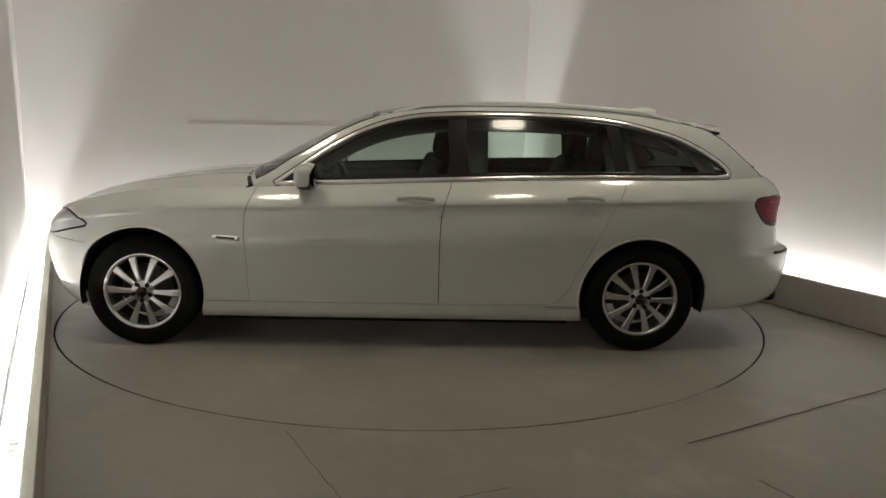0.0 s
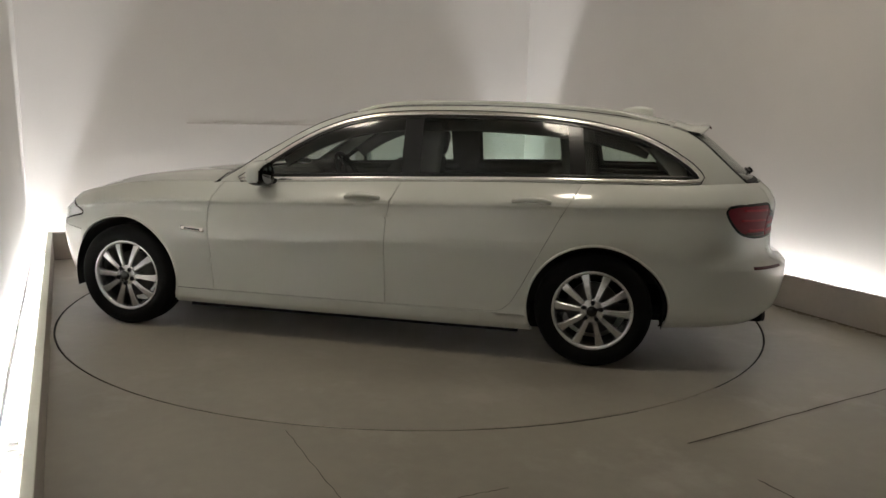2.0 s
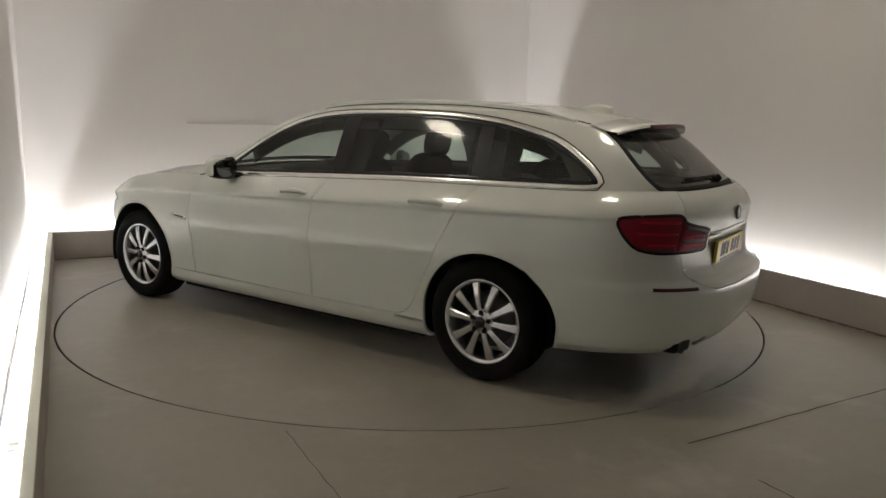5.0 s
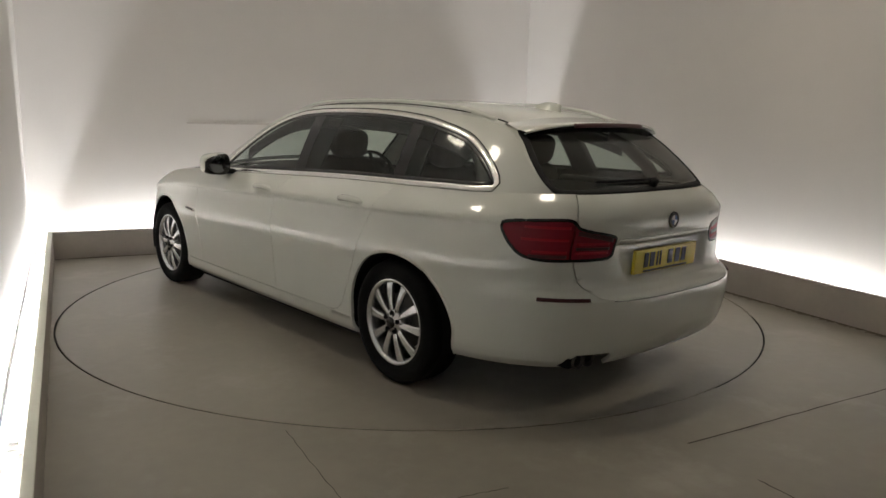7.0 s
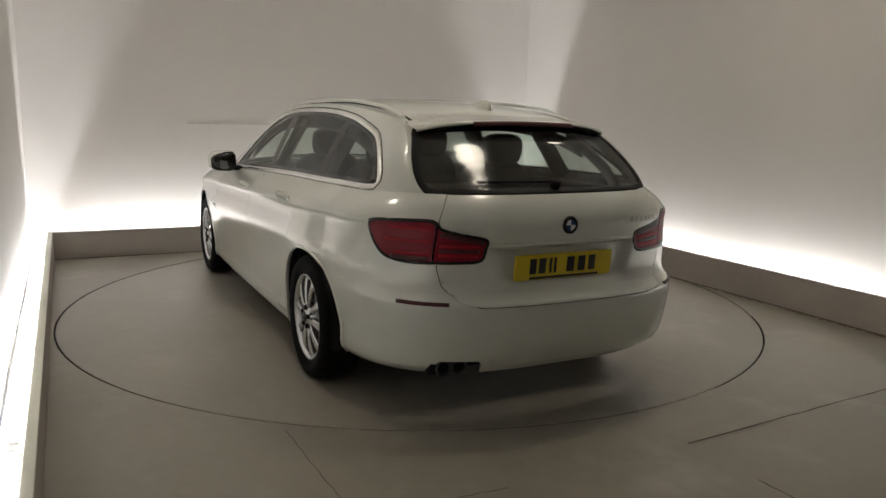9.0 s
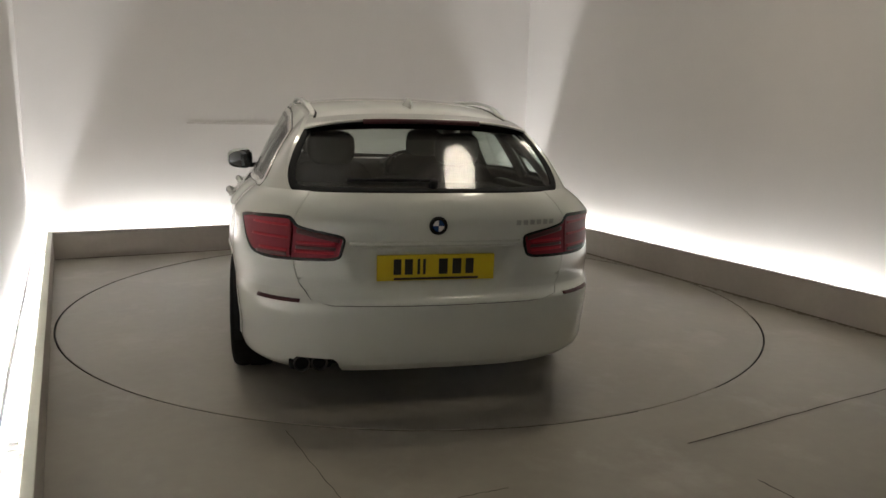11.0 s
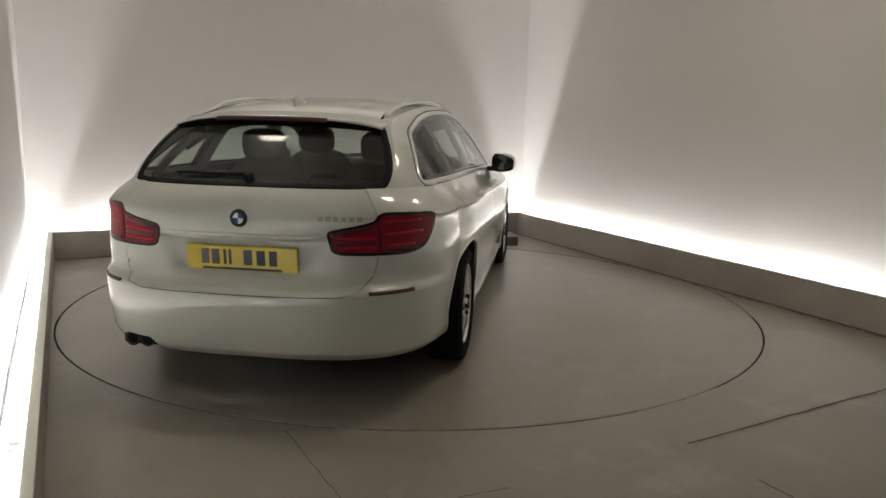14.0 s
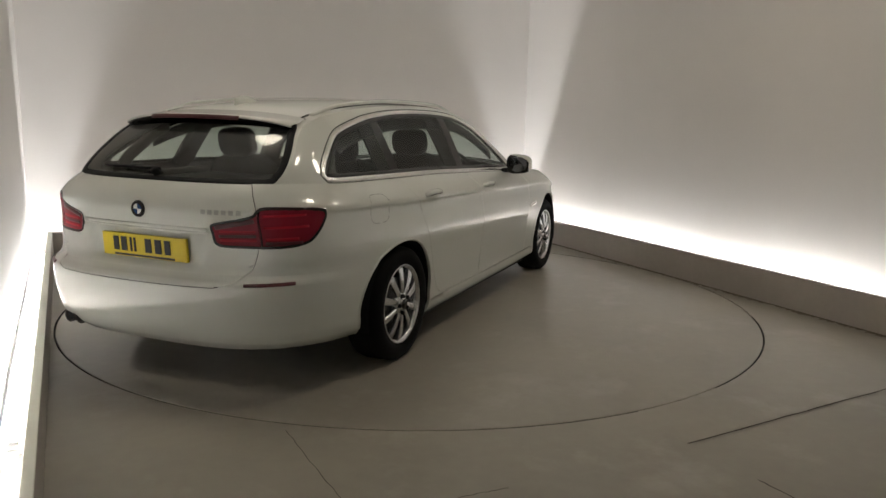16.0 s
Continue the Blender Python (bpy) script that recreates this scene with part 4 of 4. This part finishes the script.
sp = cpart("roof_spoiler", spoiler(), [M_PAINT, M_GLOSSBLACK], "white roof spoiler with a black underside", made["tailgate"][0])
bl_p = []
for i in range(25):
    q = -0.52 + 1.04 * i / 24
    e = roof(-1.955, q * 0.96)
    bl_p.append(e + Vector((-0.101, 0, 0.006 + 0.002 * (1 - abs(q)))))
cpart("brake_light", sweep(bl_p, [Vector((-0.85, 0, 0.5)).normalized()] * 25, 0.024, 0.008), M_DEEPRED, "dark red high brake light", made["tailgate"][0])


def tail_at(y, z, proud=0.0):
    c = tail_c(abs(y))
    v = level(c, z)
    p, n = skin(c, v), skin_normal(c, v)
    p = p + n * proud
    return (p, n) if y >= 0 else (Vector((p.x, -p.y, p.z)), Vector((n.x, -n.y, n.z)))


def tail_bar(y0, z0, y1, z1, wide, high, proud=0.0, n=14):
    pts = [tail_at(y0 + (y1 - y0) * i / n, z0 + (z1 - z0) * i / n, proud) for i in range(n + 1)]
    return sweep([p for p, _ in pts], [q for _, q in pts], wide, high)


gate = made["tailgate"][0]
# plate recess and plate
cpart("gate_grip", tail_bar(0.385, 0.838, -0.385, 0.838, 0.018, 0.006, 0.0, 20), M_PAINT, "white grip bar above the plate", gate)
plate_tilt = Matrix.Translation((-2.488, 0, 0.728)) @ Matrix.Rotation(radians(-4), 4, "Y")


def plated(b):
    bmesh.ops.transform(b, matrix=plate_tilt, verts=b.verts)
    return b


plate = cpart("number_plate", plated(box(-0.006, 0.012, -0.265, 0.265, -0.058, 0.058, 0.003)), M_YELLOW, "yellow rear number plate with dark bars", gate, smooth=False)
for y, w, h in ((0.175, 0.034, 0.070), (0.125, 0.036, 0.070), (0.080, 0.012, 0.070), (0.055, 0.012, 0.070), (-0.030, 0.040, 0.070), (-0.092, 0.040, 0.070), (-0.150, 0.036, 0.070)):
    part("plate_bar", plated(box(-0.0085, -0.0055, y - w / 2, y + w / 2, 0.006 - h / 2, 0.006 + h / 2)), M_INK, gate, "dark bar on the plate")
part("plate_bar", plated(box(-0.0085, -0.0055, -0.19, 0.19, -0.053, -0.043)), M_INK, gate, "thin dark line under the plate bars")

# round badge, plain segments in its colours
pb, nb = tail_at(0.0, 0.917, 0.001)
face = Matrix.Translation(pb) @ Vector((-1, 0, 0)).rotation_difference(Vector((-1, 0, 0))).to_matrix().to_4x4() @ Matrix.Rotation(math.atan2(nb.z, -nb.x), 4, "Y") @ Matrix.Rotation(radians(-90), 4, "Y")
cpart("round_badge", lathe([(0.001, 0.005), (0.026, 0.005), (0.030, 0.0075), (0.039, 0.0075), (0.041, 0.0)], 32, m=face), M_GLOSSBLACK, "round dark badge with pale and blue quarters", gate)
for k in range(4):
    b = bmesh.new()
    ring = [b.verts.new(face @ Vector((0, 0, 0.0078)))] + [b.verts.new(face @ Vector((0.025 * math.cos(math.pi / 2 * (k + i / 6)), 0.025 * math.sin(math.pi / 2 * (k + i / 6)), 0.0078))) for i in range(7)]
    b.faces.new(ring)
    cpart("badge_quarter", b, M_BLUE if k % 2 else M_WHITE, "", gate, smooth=False)
for i in range(6):
    y = -0.365 - 0.034 * i
    cpart("badge_bar", tail_bar(y, 0.925, y - 0.022, 0.9245, 0.022, 0.002, 0.0, 2), M_SILVER, "small chrome badge bar", gate, smooth=False)

# tail lights: dark surround, light guides, reflectors
for side in (1, -1):
    k = 0 if side == 1 else 1
    lamp, inner_lamp = made["tail_light"][k], made["gate_light"][k]
    for z, y0, y1 in ((0.915, 0.795, 0.645), (0.86, 0.80, 0.645), (0.805, 0.765, 0.645)):
        cpart("light_guide", tail_bar(side * y0, z, side * y1, z - 0.004, 0.012, 0.0016, -0.0006), M_PALERED, "brighter red light guide", lamp)
    for z, y0, y1 in ((0.838, 0.61, 0.445), (0.797, 0.61, 0.445)):
        cpart("light_guide", tail_bar(side * y0, z, side * y1, z - 0.004, 0.012, 0.0016, -0.0006), M_PALERED, "brighter red light guide", inner_lamp)
    cpart("light_band", tail_bar(side * 0.612, 0.888, side * 0.425, 0.850, 0.020, 0.0016, -0.0006), M_DEEPRED, "dark band along the top", inner_lamp)
    cpart("light_band", tail_bar(side * 0.775, 0.784, side * 0.645, 0.782, 0.016, 0.0016, -0.0006), M_DEEPRED, "dark band along the foot", lamp)
    cpart("light_band", tail_bar(side * 0.61, 0.817, side * 0.44, 0.813, 0.014, 0.0016, -0.0006), M_DEEPRED, "dark red band", inner_lamp)
    cpart("reflector", tail_bar(side * 0.78, 0.598, side * 0.603, 0.598, 0.018, 0.005, -0.001), M_DEEPRED, "narrow dark red reflector", made["rear_bumper"][0])


def lens_rim(poly):
    ps, ns = [], []
    for c, v in poly:
        ps.append(skin(c, v) - skin_normal(c, v) * 0.003)
        ns.append(skin_normal(c, v))
    return sweep(ps, ns, 0.016, 0.004, True)


both("lamp_surround", lambda: lens_rim(LIGHT), M_GLOSSBLACK, "thin black lamp surround", made["tail_light"])
both("lamp_surround", lambda: lens_rim(HEAD), M_GLOSSBLACK, "thin black lamp surround", made["headlight"])
for y in (0.588, 0.512):
    cpart("exhaust_pipe", lathe([(0.026, -0.12), (0.036, -0.12), (0.037, 0.0), (0.034, 0.004), (0.030, 0.0), (0.028, -0.10), (0.001, -0.10)], 24, m=Matrix.Translation((-2.446, y, 0.298)) @ Matrix.Rotation(radians(-90), 4, "Y")), M_PIPE, "round dark exhaust tailpipe")
cpart("exhaust_cutout", box(-2.435, -2.30, 0.455, 0.645, 0.264, 0.335, 0.02), M_BLACK, "black exhaust cutout", made["rear_bumper"][0])
# rear wiper
cpart("rear_wiper", sweep([roof(-2.245, q) + Vector((-0.006, 0, 0.006)) for q in (-0.02, 0.15, 0.3, 0.45, 0.6)], [Vector((-0.6, 0, 0.8))] * 5, 0.012, 0.010), M_BLACK, "black rear wiper arm", gate)
cpart("wiper_pivot", lathe([(0.001, 0.035), (0.018, 0.033), (0.022, 0.0)], 16, m=Matrix.Translation(roof(-2.262, 0.0)) @ Matrix.Rotation(radians(-45), 4, "Y")), M_BLACK, "black wiper pivot cap", gate)


# -- inside the car --
def cushion(sx, sy, sz, e=0.5, seg=16):
    b = bmesh.new()
    bmesh.ops.create_uvsphere(b, u_segments=seg, v_segments=seg // 2 + 2, radius=1.0)
    for q in b.verts:
        q.co = [math.copysign(abs(t) ** e, t) * s / 2 for t, s in zip(q.co, (sx, sy, sz))]
    return b


def seat(x, y, wide=0.50):
    base = cpart("seat", moved(cushion(0.52, wide, 0.20), pose(x + 0.20, y, 0.46, 0, -8)), M_SEAT, "dark cloth seat")
    cpart("backrest", moved(cushion(0.17, wide, 0.66), pose(x - 0.10, y, 0.80, 0, -18)), M_SEAT, "", base)
    cpart("headrest", moved(cushion(0.11, 0.27, 0.19, 0.6), pose(x - 0.235, y, 1.195, 0, -12)), M_SEAT, "dark padded headrest", base)
    for s in (-0.05, 0.05):
        cpart("headrest_post", moved(lathe([(0.007, 0), (0.007, 0.14)], 8), pose(x - 0.215, y + s, 1.03)), M_CHROME, "", base)


def moved(b, m):
    bmesh.ops.transform(b, matrix=m, verts=b.verts)
    return b


seat(-0.06, 0.37)
seat(-0.06, -0.37)
seat(-1.06, 0.37, 0.52)
seat(-1.06, -0.37, 0.52)
cpart("rear_bench_middle", moved(cushion(0.16, 0.26, 0.58), pose(-1.16, 0, 0.76, 0, -18)), M_SEAT, "dark cloth middle backrest")
cpart("dashboard", moved(cushion(0.42, 1.42, 0.30, 0.6), pose(0.74, 0, 0.86, 0, 6)), M_TRIM, "dark dashboard")
cpart("instrument_hood", moved(cushion(0.20, 0.42, 0.10, 0.6), pose(0.60, -0.37, 0.99)), M_TRIM, "dark instrument hood")
b = bmesh.new()
for i in range(36):
    a = 2 * math.pi * i / 36
    for j in range(8):
        t = 2 * math.pi * j / 8
        b.verts.new(((0.18 + 0.014 * math.cos(t)) * math.cos(a), (0.18 + 0.014 * math.cos(t)) * math.sin(a), 0.014 * math.sin(t)))
b.verts.ensure_lookup_table()
for i in range(36):
    for j in range(8):
        b.faces.new([b.verts[(i + di) % 36 * 8 + (j + dj) % 8] for di, dj in ((0, 0), (1, 0), (1, 1), (0, 1))])
wheel_at = pose(0.42, -0.37, 0.93, 0, -62)
sw = cpart("steering_wheel", moved(b, wheel_at), M_TRIM, "dark steering wheel")
cpart("wheel_boss", moved(cushion(0.15, 0.13, 0.05), wheel_at), M_TRIM, "", sw)
for a in (0, 120, 240):
    cpart("wheel_arm", moved(box(0.05, 0.18, -0.014, 0.014, -0.008, 0.008, 0.004), wheel_at @ Matrix.Rotation(radians(a), 4, "Z")), M_TRIM, "", sw)
cpart("inner_mirror", moved(cushion(0.04, 0.25, 0.075, 0.6), pose(0.20, 0, 1.315)), M_TRIM, "dark inner mirror")
cpart("mirror_stalk", box(0.20, 0.215, -0.008, 0.008, 1.33, 1.368, 0.003), M_TRIM, "")
both("door_card", lambda: box(-1.25, 0.72, 0.735, 0.775, 0.32, 0.965, 0.02), M_TRIM, "dark inner door trim")
both("boot_side", lambda: box(-2.20, -1.28, 0.60, 0.68, 0.45, 1.03, 0.02), M_TRIM, "dark boot side trim")
cpart("boot_cover", moved(box(-0.46, 0.46, -0.60, 0.60, -0.012, 0.012, 0.006), pose(-1.72, 0, 0.985)), M_TRIM, "dark luggage cover over the boot")
cpart("cabin_floor", box(-2.2, 0.95, -0.74, 0.74, 0.262, 0.29), M_TRIM, "dark cabin carpet", smooth=False)
sheet = flat_grid([0.10 - i * 2.02 / 30 for i in range(31)], [-0.97 + 1.94 * i / 16 for i in range(17)])
b = lift(list(sheet.faces), lambda x, q: roof(x, q) - Vector((0, 0, 0.028)))
sheet.free()
cpart("headlining", b, M_HEAD, "pale fabric headlining")


def inner_post(pts, wide):
    ps, ns = flank_path(pts, -0.035)
    return sweep(ps, [-n for n in ns], wide, 0.02)


both("inner_pillar", lambda: inner_post([(-0.43, 0.98), (-0.435, 1.15), (-0.44, 1.38)], 0.24), M_TRIM, "dark inner door pillar")
both("inner_pillar", lambda: inner_post([(-1.39, 1.03), (-1.36, 1.2), (-1.33, 1.36)], 0.20), M_TRIM, "dark inner rear pillar")
both("inner_pillar", lambda: inner_post([(-1.93, 1.05), (-1.90, 1.14), (-1.80, 1.25), (-1.7, 1.31)], 0.10), M_HEAD, "pale inner tail pillar")


# dark trim inside, above and below the side windows
both("inner_rail", lambda: inner_post([(0.45 - 2.2 * i / 40, dlo_fn(0.45 - 2.2 * i / 40) - 0.042) for i in range(41)], 0.095), M_TRIM, "dark trim rail above the side windows")
both("inner_ledge", lambda: inner_post([(0.62 - 2.5 * i / 40, belt_z(0.62 - 2.5 * i / 40) + 0.02) for i in range(41)], 0.06), M_TRIM, "dark ledge inside the side windows")


def motions():
    for ob in (turntable, car):
        walk(ob, [(t, pose(0, 0, 0, 0, 0, 179.69 - 7.176 * t)) for t in range(17)])


motions()
